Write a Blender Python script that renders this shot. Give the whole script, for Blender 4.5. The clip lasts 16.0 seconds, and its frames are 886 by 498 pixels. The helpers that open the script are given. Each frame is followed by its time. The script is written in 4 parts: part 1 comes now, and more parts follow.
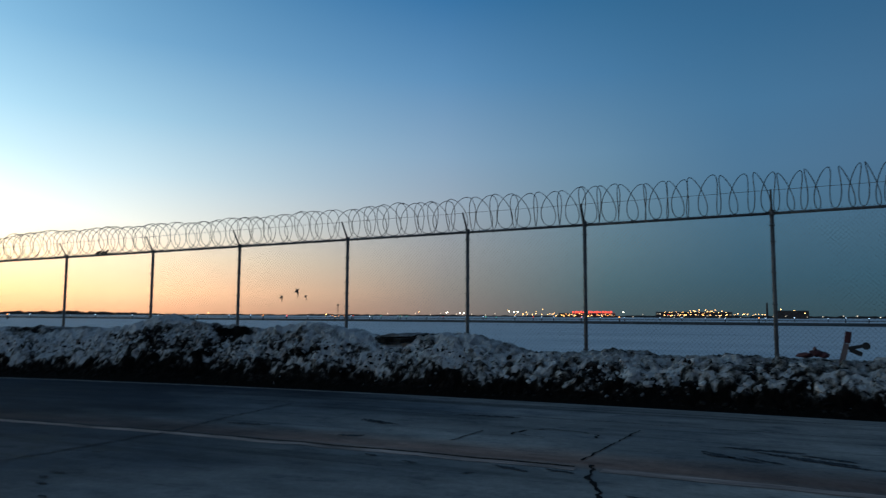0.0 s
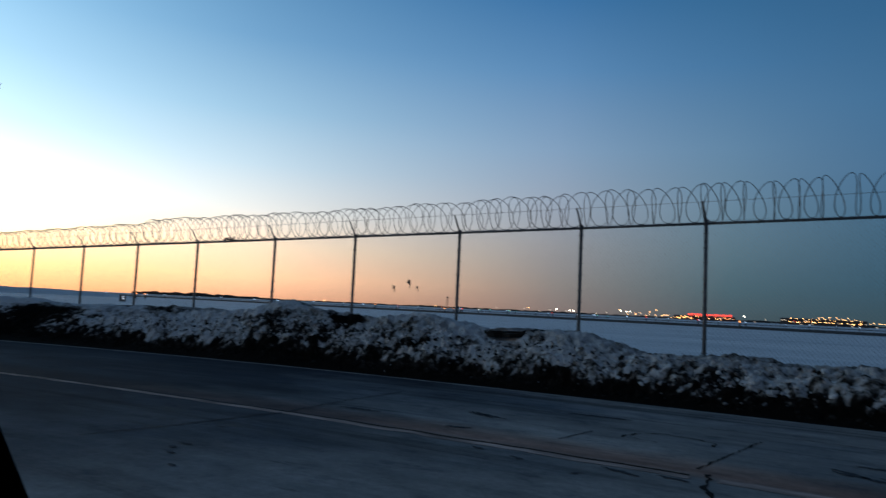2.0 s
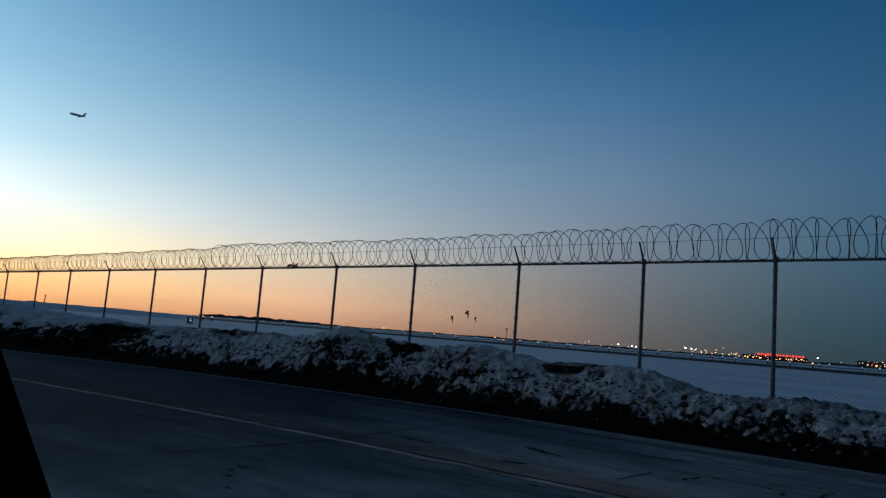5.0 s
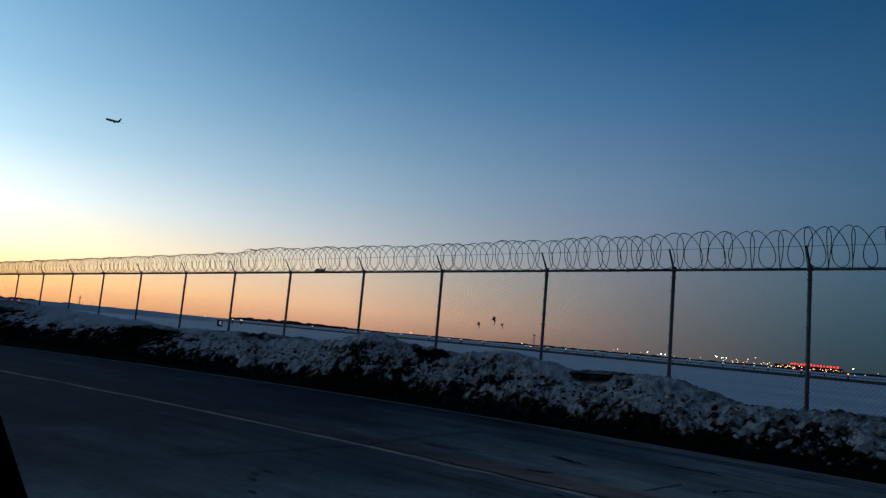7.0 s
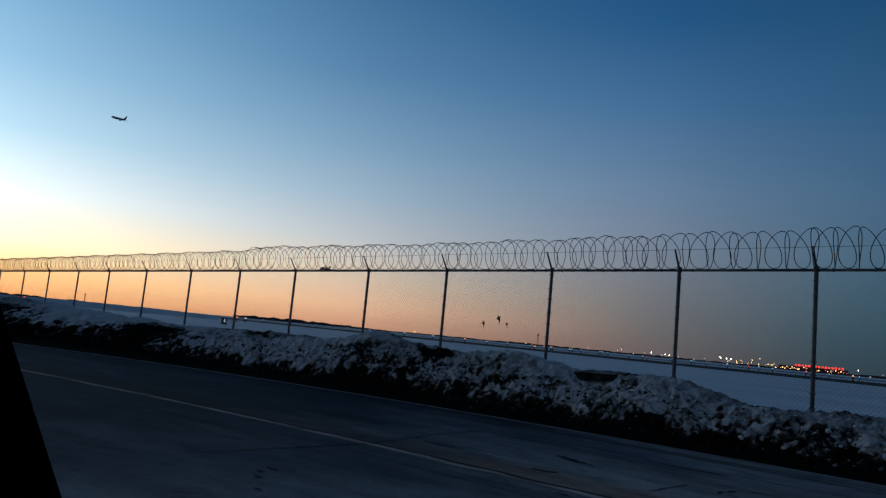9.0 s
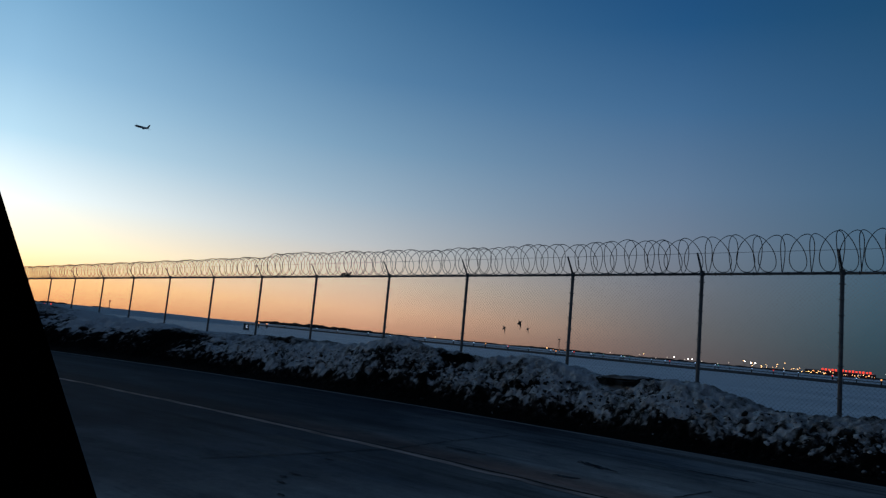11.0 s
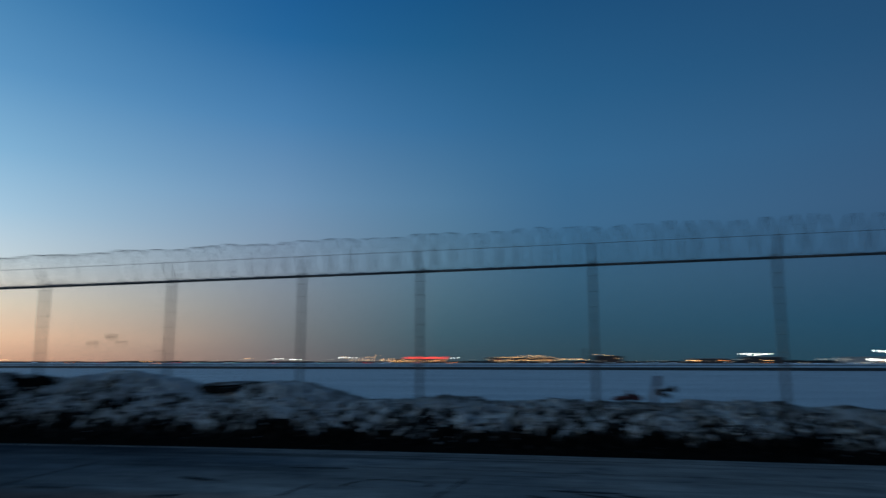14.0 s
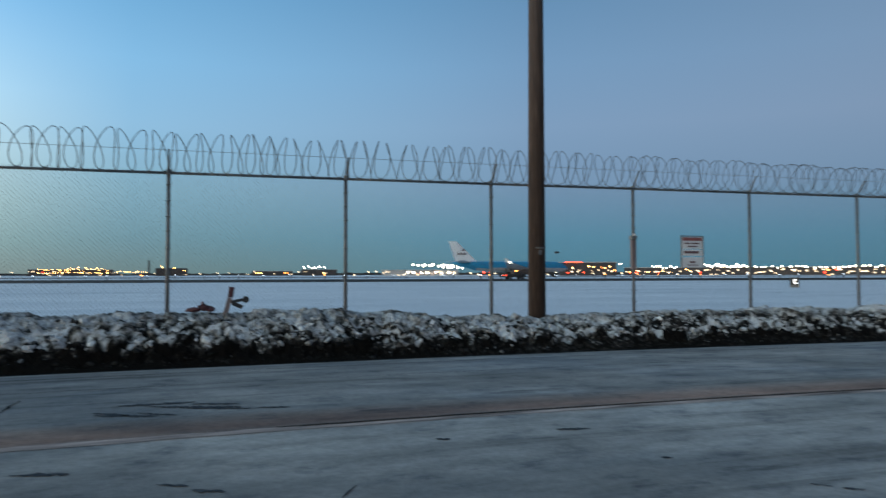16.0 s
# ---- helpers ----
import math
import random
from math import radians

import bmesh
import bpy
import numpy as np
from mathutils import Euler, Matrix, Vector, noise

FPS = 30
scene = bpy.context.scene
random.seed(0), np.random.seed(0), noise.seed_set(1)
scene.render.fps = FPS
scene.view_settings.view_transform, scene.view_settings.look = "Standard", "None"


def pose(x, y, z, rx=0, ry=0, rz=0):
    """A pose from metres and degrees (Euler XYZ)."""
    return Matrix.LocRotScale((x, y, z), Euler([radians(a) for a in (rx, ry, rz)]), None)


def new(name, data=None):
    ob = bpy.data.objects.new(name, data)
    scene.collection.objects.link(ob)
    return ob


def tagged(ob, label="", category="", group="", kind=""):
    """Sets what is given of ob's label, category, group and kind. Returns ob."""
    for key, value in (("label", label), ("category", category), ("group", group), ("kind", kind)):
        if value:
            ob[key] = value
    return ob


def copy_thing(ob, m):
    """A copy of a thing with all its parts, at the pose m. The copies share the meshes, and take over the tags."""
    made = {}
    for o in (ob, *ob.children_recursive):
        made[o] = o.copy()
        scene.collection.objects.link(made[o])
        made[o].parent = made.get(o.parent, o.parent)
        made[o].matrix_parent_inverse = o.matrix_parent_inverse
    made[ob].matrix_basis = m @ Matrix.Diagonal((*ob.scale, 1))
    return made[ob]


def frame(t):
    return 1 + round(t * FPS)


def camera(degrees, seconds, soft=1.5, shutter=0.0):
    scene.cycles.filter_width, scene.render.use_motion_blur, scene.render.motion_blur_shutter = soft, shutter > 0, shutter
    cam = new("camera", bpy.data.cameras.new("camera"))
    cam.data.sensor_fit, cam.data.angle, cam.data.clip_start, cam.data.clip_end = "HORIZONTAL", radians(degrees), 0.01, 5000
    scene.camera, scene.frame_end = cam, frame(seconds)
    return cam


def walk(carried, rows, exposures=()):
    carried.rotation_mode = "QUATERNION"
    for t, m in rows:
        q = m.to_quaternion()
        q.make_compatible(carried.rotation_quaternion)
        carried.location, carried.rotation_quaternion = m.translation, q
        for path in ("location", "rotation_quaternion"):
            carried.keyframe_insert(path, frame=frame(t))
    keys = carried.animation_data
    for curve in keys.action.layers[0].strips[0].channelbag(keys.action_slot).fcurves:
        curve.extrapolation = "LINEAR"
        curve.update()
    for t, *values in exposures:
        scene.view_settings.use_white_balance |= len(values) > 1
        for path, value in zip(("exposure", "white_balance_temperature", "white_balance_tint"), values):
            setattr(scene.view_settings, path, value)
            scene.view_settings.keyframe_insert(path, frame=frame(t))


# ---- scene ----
cam = camera(63.22, 16.0, soft=1.3, shutter=0.95)
# seconds, x, y, z, yaw, pitch, roll
ROWS = [
    (0.0, 0.026, -0.054, 1.338, 26.04, 5.32, -0.30),
    (0.5, 0.002, -0.013, 1.344, 27.27, 4.63, -1.11),
    (1.0, 0.003, -0.007, 1.342, 28.82, 4.56, -1.64),
    (1.5, -0.007, 0.032, 1.328, 31.97, 4.33, -1.90),
    (2.0, -0.010, -0.034, 1.334, 34.84, 4.64, -2.68),
    (2.5, -0.000, -0.030, 1.326, 37.13, 5.45, -3.36),
    (3.0, -0.050, -0.011, 1.319, 38.76, 5.74, -4.02),
    (3.5, -0.032, -0.027, 1.346, 39.86, 5.82, -4.17),
    (4.0, -0.015, -0.027, 1.345, 39.37, 6.19, -4.47),
    (6.5, 0.024, 0.015, 1.348, 41.49, 7.20, -4.80),
    (7.0, -0.007, 0.022, 1.356, 42.06, 6.99, -5.11),
    (7.5, 0.014, 0.016, 1.352, 42.16, 6.95, -5.05),
    (8.0, 0.003, 0.014, 1.353, 42.15, 6.86, -5.45),
    (10.5, -0.031, -0.001, 1.346, 43.23, 7.21, -5.02),
    (11.0, -0.019, -0.002, 1.358, 44.02, 7.13, -5.25),
    (11.5, -0.028, 0.036, 1.357, 44.06, 7.19, -5.10),
    (12.0, 0.065, 0.028, 1.357, 45.53, 7.37, -5.70),
    (12.5, 0.036, 0.038, 1.357, 47.48, 7.38, -6.22),
    (13.0, 0.018, 0.012, 1.371, 40.69, 7.83, -5.26),
    (13.5, 0.034, -0.012, 1.355, 26.96, 6.30, -0.78),
    (14.0, -0.001, 0.029, 1.350, 13.00, 8.96, -0.02),
    (14.5, -0.054, -0.030, 1.317, 0.21, 7.25, 1.70),
    (15.0, -0.114, 0.033, 1.327, -8.52, 3.51, 0.72),
    (15.5, -0.123, 0.010, 1.331, -16.26, 2.67, 0.47),
    (16.0, -0.145, -0.007, 1.334, -20.38, 2.04, 0.10),
]
EXPOSURES = [(0.0, 0.08, 6280, 8), (1.2, 0.08, 6230, 9), (2.0, -0.02, 6200, 13), (2.5, -0.2, 6000, 10), (3.5, -0.48, 5900, 8), (7.0, -0.74, 5760, 12), (11.0, -0.84, 5780, 13), (12.5, -0.98, 5780, 14),
             (13.2, -0.93, 5600, 8), (14.0, -0.3, 5500, 5), (14.5, 0.03, 5950, 7), (15.0, 0.88, 6950, 12), (15.5, 1.26, 7700, 14), (16.0, 1.62, 7800, 13)]
walk(cam, [(t, pose(x, y, z, 0, 0, yaw) @ pose(0, 0, 0, pitch, 0, 0) @ pose(0, 0, 0, 0, roll, 0) @ pose(0, 0, 0, 90, 0, 0))
           for t, x, y, z, yaw, pitch, roll in ROWS], EXPOSURES)


# ---- dusk sky ----
world = bpy.data.worlds.new("dusk_sky")
scene.world = world
world.use_nodes = True
wn, wl = world.node_tree.nodes, world.node_tree.links
wn.clear()


def ramp_node(nodes, stops, mode="LINEAR"):
    n = nodes.new("ShaderNodeValToRGB")
    n.color_ramp.interpolation = mode
    els = n.color_ramp.elements
    while len(els) < len(stops):
        els.new(0.5)
    for e, (p, c) in zip(els, stops):
        e.position, e.color = p, (*c[:3], 1)
    return n


# radiance of the sky by the sine of the elevation, at five bearings from the afterglow round to the dark east
SKY = {
    -76: [(0.0, (2.1, 0.88, 0.26)), (0.03, (2.75, 1.52, 0.50)), (0.07, (2.65, 2.15, 1.2)), (0.13, (1.85, 1.95, 1.72)), (0.20, (1.0, 1.38, 1.46)), (0.28, (0.60, 0.98, 1.2)), (0.38, (0.34, 0.68, 0.94)), (0.5, (0.18, 0.42, 0.69)), (1.0, (0.07, 0.12, 0.19))],
    -50: [(0.0, (1.10, 0.53, 0.28)), (0.03, (1.55, 0.88, 0.47)), (0.07, (1.34, 1.01, 0.66)), (0.12, (0.95, 0.95, 0.86)), (0.18, (0.62, 0.79, 0.86)), (0.25, (0.37, 0.60, 0.76)), (0.34, (0.185, 0.39, 0.60)), (0.45, (0.088, 0.25, 0.445)), (1.0, (0.06, 0.11, 0.18))],
    -26: [(0.0, (0.262, 0.200, 0.172)), (0.04, (0.30, 0.270, 0.240)), (0.09, (0.33, 0.332, 0.332)), (0.15, (0.318, 0.382, 0.45)), (0.22, (0.235, 0.36, 0.495)), (0.32, (0.112, 0.26, 0.45)), (0.42, (0.040, 0.160, 0.345)), (0.52, (0.018, 0.10, 0.27)), (1.0, (0.05, 0.09, 0.16))],
    -13: [(0.0, (0.068, 0.100, 0.111)), (0.04, (0.080, 0.142, 0.166)), (0.09, (0.115, 0.193, 0.233)), (0.15, (0.142, 0.238, 0.312)), (0.22, (0.126, 0.242, 0.36)), (0.32, (0.066, 0.185, 0.338)), (0.42, (0.032, 0.130, 0.265)), (0.52, (0.016, 0.088, 0.22)), (1.0, (0.05, 0.085, 0.15))],
    -3: [(0.0, (0.046, 0.082, 0.096)), (0.05, (0.048, 0.108, 0.150)), (0.11, (0.064, 0.142, 0.208)), (0.19, (0.076, 0.172, 0.282)), (0.27, (0.062, 0.168, 0.298)), (0.36, (0.040, 0.134, 0.260)), (0.47, (0.024, 0.095, 0.208)), (1.0, (0.05, 0.085, 0.15))],
    28: [(0.0, (0.022, 0.074, 0.114)), (0.05, (0.026, 0.086, 0.142)), (0.12, (0.050, 0.100, 0.172)), (0.20, (0.058, 0.112, 0.195)), (0.28, (0.048, 0.108, 0.198)), (0.38, (0.032, 0.088, 0.172)), (0.5, (0.027, 0.074, 0.15)), (1.0, (0.05, 0.085, 0.14))],
    100: [(0.0, (0.015, 0.055, 0.09)), (0.08, (0.035, 0.07, 0.12)), (0.2, (0.06, 0.085, 0.135)), (0.4, (0.06, 0.085, 0.13)), (1.0, (0.05, 0.085, 0.14))],
}
w_co = wn.new("ShaderNodeTexCoord")
w_sep = wn.new("ShaderNodeSeparateXYZ")
wl.new(w_co.outputs["Generated"], w_sep.inputs[0])
w_az = wn.new("ShaderNodeMath")
w_az.operation = "ARCTAN2"
wl.new(w_sep.outputs["X"], w_az.inputs[0])
wl.new(w_sep.outputs["Y"], w_az.inputs[1])


def sky_ramp(stops):
    # ramps hold values up to one, so the radiance is carried at a quarter
    n = ramp_node(wn, [(q, tuple(0.25 * v for v in c)) for q, c in stops])
    wl.new(w_sep.outputs["Z"], n.inputs[0])
    return n.outputs[0]


def sky_blend(a, b, az0, az1):
    f = wn.new("ShaderNodeMapRange")
    f.interpolation_type = "LINEAR"
    f.inputs[1].default_value, f.inputs[2].default_value = radians(az0), radians(az1)
    wl.new(w_az.outputs[0], f.inputs[0])
    fac = f.outputs[0]
    if az1 <= 0 and az0 > -90:
        # the glow falls off by halves, not in a straight line
        h = wn.new("ShaderNodeMath")
        h.operation = "POWER"
        h.inputs[0].default_value = 0.5
        wl.new(fac, h.inputs[1])
        g = wn.new("ShaderNodeMath")
        g.operation = "MULTIPLY_ADD"
        g.inputs[1].default_value, g.inputs[2].default_value = -2.0, 2.0
        wl.new(h.outputs[0], g.inputs[0])
        fac = g.outputs[0]
    n = wn.new("ShaderNodeMix")
    n.data_type = "RGBA"
    wl.new(fac, n.inputs[0])
    wl.new(a, n.inputs[6])
    wl.new(b, n.inputs[7])
    return n.outputs[2]


w_sky = sky_blend(sky_ramp(SKY[100]), sky_ramp(SKY[-76]), -165, -90)
for az0, az1 in ((-76, -50), (-50, -26), (-26, -13), (-13, -3), (-3, 28), (28, 100)):
    w_sky = sky_blend(w_sky, sky_ramp(SKY[az1]), az0, az1)
w_bg = wn.new("ShaderNodeBackground")
w_bg.inputs[1].default_value = 4.0
wl.new(w_sky, w_bg.inputs[0])
w_out = wn.new("ShaderNodeOutputWorld")
wl.new(w_bg.outputs[0], w_out.inputs[0])


# ---- materials ----
def material(name, stops, scale=3.0, detail=6.0, rough=0.8, metal=0.0, bump=0.0, bump_scale=20.0, stretch=(1, 1, 1), spec=0.5, per_object=0.0):
    m = bpy.data.materials.new(name)
    m.use_nodes = True
    n, l = m.node_tree.nodes, m.node_tree.links
    b = n["Principled BSDF"]
    b.inputs["Roughness"].default_value, b.inputs["Metallic"].default_value = rough, metal
    b.inputs["Specular IOR Level"].default_value = spec
    co = n.new("ShaderNodeTexCoord")
    mp = n.new("ShaderNodeMapping")
    mp.inputs["Scale"].default_value = stretch
    l.new(co.outputs["Object"], mp.inputs[0])
    no = n.new("ShaderNodeTexNoise")
    no.inputs["Scale"].default_value, no.inputs["Detail"].default_value, no.inputs["Roughness"].default_value = scale, detail, 0.62
    l.new(mp.outputs[0], no.inputs[0])
    rp = ramp_node(n, stops)
    l.new(no.outputs[0], rp.inputs[0])
    out = rp.outputs[0]
    if per_object:
        oi = n.new("ShaderNodeObjectInfo")
        hs = n.new("ShaderNodeHueSaturation")
        mr = n.new("ShaderNodeMapRange")
        mr.inputs[3].default_value, mr.inputs[4].default_value = 1 - per_object, 1 + per_object
        l.new(oi.outputs["Random"], mr.inputs[0])
        l.new(mr.outputs[0], hs.inputs["Value"])
        l.new(out, hs.inputs["Color"])
        out = hs.outputs[0]
    l.new(out, b.inputs["Base Color"])
    if bump:
        n2 = n.new("ShaderNodeTexNoise")
        n2.inputs["Scale"].default_value, n2.inputs["Detail"].default_value = bump_scale, 8
        l.new(mp.outputs[0], n2.inputs[0])
        bp = n.new("ShaderNodeBump")
        bp.inputs["Strength"].default_value, bp.inputs["Distance"].default_value = bump, 0.02
        l.new(n2.outputs[0], bp.inputs["Height"])
        l.new(bp.outputs[0], b.inputs["Normal"])
    return m


def grey(v, tint=(1, 1, 1)):
    return (v * tint[0], v * tint[1], v * tint[2], 1)


def glow(name, colour, power):
    m = bpy.data.materials.new(name)
    m.use_nodes = True
    b = m.node_tree.nodes["Principled BSDF"]
    b.inputs["Base Color"].default_value = colour
    b.inputs["Emission Color"].default_value, b.inputs["Emission Strength"].default_value = colour, power
    return m


M_STEEL = material("galvanised_steel", [(0.3, grey(0.10)), (0.7, grey(0.20))], 9, rough=0.6, metal=0.35, bump=0.2)
M_WIRE = material("weathered_wire", [(0.3, grey(0.10)), (0.7, grey(0.2))], 6, rough=0.6, metal=0.5)
M_RAZOR = material("razor_ribbon", [(0.3, grey(0.045)), (0.7, grey(0.09))], 5, rough=0.5, metal=0.4)
M_WOOD = material("creosote_wood", [(0.25, (0.020, 0.012, 0.009, 1)), (0.5, (0.052, 0.031, 0.023, 1)), (0.8, (0.115, 0.078, 0.062, 1))], 5, rough=0.85, bump=0.6, bump_scale=9, stretch=(6, 6, 0.35))
M_BLACK = material("black_trim", [(0.3, grey(0.001)), (0.7, grey(0.002))], 30, rough=1.0, spec=0.0)
M_DIRT = material("dark_dirt", [(0.3, (0.006, 0.006, 0.006, 1)), (0.7, (0.03, 0.028, 0.025, 1))], 8, rough=0.95, bump=0.7, spec=0.2)
M_ASPH = material("runway_asphalt", [(0.3, grey(0.016)), (0.7, grey(0.04))], 0.05, rough=0.95, spec=0.08)
M_ICE = material("dirty_ice", [(0.3, (0.03, 0.03, 0.03, 1)), (0.52, (0.16, 0.165, 0.17, 1)), (0.75, (0.5, 0.52, 0.54, 1))], 2.5, rough=0.75, bump=0.5, bump_scale=30)
M_WHITE = material("white_paint", [(0.3, grey(0.84)), (0.7, grey(0.9))], 3, rough=0.4)
M_SIGN = material("sign_face", [(0.3, grey(0.6)), (0.7, grey(0.75))], 4, rough=0.5)
M_INK = material("sign_ink", [(0.3, (0.10, 0.05, 0.05, 1)), (0.7, (0.16, 0.08, 0.08, 1))], 9, rough=0.6)
M_HEADER = material("faded_red_print", [(0.3, (0.22, 0.06, 0.06, 1)), (0.7, (0.34, 0.12, 0.11, 1))], 6, rough=0.6)
M_BLUE = material("sky_blue_paint", [(0.3, (0.0, 0.20, 0.36, 1)), (0.7, (0.001, 0.24, 0.42, 1))], 0.4, rough=0.6, spec=0.2)
M_HULL = material("pale_grey_paint", [(0.3, grey(0.3)), (0.7, grey(0.38))], 0.4, rough=0.4)
M_DARK = material("dark_cladding", [(0.3, (0.03, 0.026, 0.026, 1)), (0.7, (0.06, 0.05, 0.05, 1))], 0.1, rough=0.8)
M_ROOF = material("snowy_roof", [(0.3, grey(0.3)), (0.7, grey(0.5))], 0.05, rough=0.9)
M_TREE = material("bare_woods", [(0.3, (0.012, 0.010, 0.009, 1)), (0.7, (0.03, 0.025, 0.022, 1))], 0.05, rough=0.95)
M_TYRE = material("rubber", [(0.3, grey(0.01)), (0.7, grey(0.02))], 9, rough=0.9)
M_RUST = material("dark_red_plastic", [(0.3, (0.042, 0.011, 0.014, 1)), (0.7, (0.095, 0.024, 0.028, 1))], 12, rough=0.7, bump=0.2)
M_STAKE = material("weathered_pink_board", [(0.3, (0.13, 0.095, 0.095, 1)), (0.7, (0.26, 0.20, 0.195, 1))], 8, rough=0.8, stretch=(1, 1, 0.3))
M_LITTER = material("dark_plastic_litter", [(0.3, grey(0.012)), (0.7, grey(0.03))], 20, rough=0.6)
G_WARM = glow("sodium_glow", (1.0, 0.50, 0.16, 1), 8.5)
G_WHITE = glow("floodlight_glow", (1.0, 0.90, 0.72, 1), 16)
G_RED = glow("red_glow", (1.0, 0.05, 0.02, 1), 3.0)
G_DIM = glow("dim_window_glow", (1.0, 0.82, 0.58, 1), 1.0)
G_ORANGE = glow("amber_glow", (1.0, 0.32, 0.08, 1), 5)
G_MARK = glow("lit_sign_mark", (0.9, 0.95, 1.0, 1), 0.5)
G_GREEN = glow("taxi_green_glow", (0.2, 0.85, 0.66, 1), 1.6)
G_BLUE = glow("taxi_blue_glow", (0.55, 0.75, 1.0, 1), 3)


def road_material():
    """Old concrete: pale, streaked along the traffic, rust-brown beside the centre joint, damp dark flecks."""
    m = bpy.data.materials.new("worn_concrete")
    m.use_nodes = True
    n, l = m.node_tree.nodes, m.node_tree.links
    b = n["Principled BSDF"]
    b.inputs["Specular IOR Level"].default_value = 0.06
    co = n.new("ShaderNodeTexCoord")
    sep = n.new("ShaderNodeSeparateXYZ")
    l.new(co.outputs["Object"], sep.inputs[0])

    def calc(op, a, c=0.0):
        t = n.new("ShaderNodeMath")
        t.operation = op
        for i, q in enumerate((a, c)):
            if isinstance(q, (int, float)):
                t.inputs[i].default_value = q
            else:
                l.new(q, t.inputs[i])
        return t.outputs[0]

    # straighten the bend: across is measured from the centre line
    bend = calc("MULTIPLY", calc("MULTIPLY", sep.outputs[0], sep.outputs[0]), 0.0062)
    across = calc("SUBTRACT", calc("ADD", sep.outputs[1], bend), 6.42)
    lane = n.new("ShaderNodeCombineXYZ")
    l.new(sep.outputs[0], lane.inputs[0])
    l.new(across, lane.inputs[1])

    def grain(sx, sy, scale, detail, rough):
        mp = n.new("ShaderNodeMapping")
        mp.inputs["Scale"].default_value = (sx, sy, 1)
        l.new(lane.outputs[0], mp.inputs[0])
        t = n.new("ShaderNodeTexNoise")
        t.inputs["Scale"].default_value, t.inputs["Detail"].default_value, t.inputs["Roughness"].default_value = scale, detail, rough
        l.new(mp.outputs[0], t.inputs[0])
        return t.outputs[0]

    def tint(base, mask, stops):
        rp = ramp_node(n, stops)
        l.new(mask, rp.inputs[0])
        mx = n.new("ShaderNodeMix")
        mx.data_type, mx.blend_type = "RGBA", "MULTIPLY"
        mx.inputs[0].default_value = 1.0
        l.new(base, mx.inputs[6])
        l.new(rp.outputs[0], mx.inputs[7])
        return mx.outputs[2]

    rp = ramp_node(n, [(0.3, grey(0.145, (1.02, 1.0, 0.98))), (0.5, grey(0.245, (1.04, 1.0, 0.96))), (0.68, grey(0.385, (1.06, 1.0, 0.94)))])
    l.new(grain(0.5, 1.2, 0.6, 10, 0.65), rp.inputs[0])
    c = rp.outputs[0]
    c = tint(c, grain(0.07, 2.2, 1.0, 6, 0.6), [(0.31, grey(0.42)), (0.43, grey(0.9)), (0.6, grey(1.0))])          # long tyre streaks
    flecks = calc("ADD", grain(0.85, 4.2, 0.75, 8, 0.66), calc("MULTIPLY", calc("SUBTRACT", grain(0.5, 0.9, 0.42, 3, 0.5), 0.42), 0.55))
    c = tint(c, flecks, [(0.29, grey(0.25)), (0.36, grey(0.6)), (0.41, grey(1.0))])                                  # damp flecks
    c = tint(c, grain(0.7, 1.3, 0.33, 5, 0.6), [(0.34, (0.64, 0.71, 0.79, 1)), (0.5, grey(0.96)), (0.66, (1.1, 1.08, 1.06, 1))])   # damp and dry patches
    west_dim = n.new("ShaderNodeMapRange")
    west_dim.inputs[1].default_value, west_dim.inputs[2].default_value = -9.0, 3.0
    l.new(calc("ADD", sep.outputs[0], calc("MULTIPLY", calc("SUBTRACT", grain(0.5, 1.0, 0.5, 5, 0.6), 0.5), 9.0)), west_dim.inputs[0])
    c = tint(c, west_dim.outputs[0], [(0.0, (0.125, 0.165, 0.24, 1)), (0.22, (0.47, 0.53, 0.61, 1)), (0.45, (0.98, 1.0, 1.02, 1)), (0.75, grey(1.04)), (1.0, grey(1.18))])   # dimmer, bluer light to the west baked into the colour, brighter to the east
    c = tint(c, grain(1, 1.5, 1.7, 7, 0.68), [(0.33, (0.55, 0.58, 0.64, 1)), (0.45, grey(0.93)), (0.62, grey(1.08))])          # hand-sized blotches
    c = tint(c, grain(1, 1, 14, 8, 0.7), [(0.3, grey(0.72)), (0.7, grey(1.0))])                                       # fine speckle
    edge = calc("ADD", across, calc("MULTIPLY", calc("SUBTRACT", grain(0.8, 2.5, 1.0, 6, 0.6), 0.5), 0.35))
    band = n.new("ShaderNodeMapRange")
    band.inputs[1].default_value, band.inputs[2].default_value = -1.0, 2.0
    l.new(edge, band.inputs[0])
    c = tint(c, band.outputs[0], [(0.27, grey(1)), (0.34, (1.12, 0.86, 0.76, 1)), (0.40, (1.08, 0.70, 0.59, 1)), (0.47, (1.0, 0.71, 0.62, 1)), (0.56, (1.0, 0.85, 0.79, 1)), (0.64, grey(1))])
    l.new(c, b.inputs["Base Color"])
    rr = ramp_node(n, [(0.33, grey(0.6)), (0.42, grey(0.9))])
    l.new(flecks, rr.inputs[0])
    l.new(rr.outputs[0], b.inputs["Roughness"])
    bp = n.new("ShaderNodeBump")
    bp.inputs["Strength"].default_value, bp.inputs["Distance"].default_value = 0.35, 0.02
    l.new(grain(1, 1, 26, 8, 0.7), bp.inputs["Height"])
    l.new(bp.outputs[0], b.inputs["Normal"])
    return m


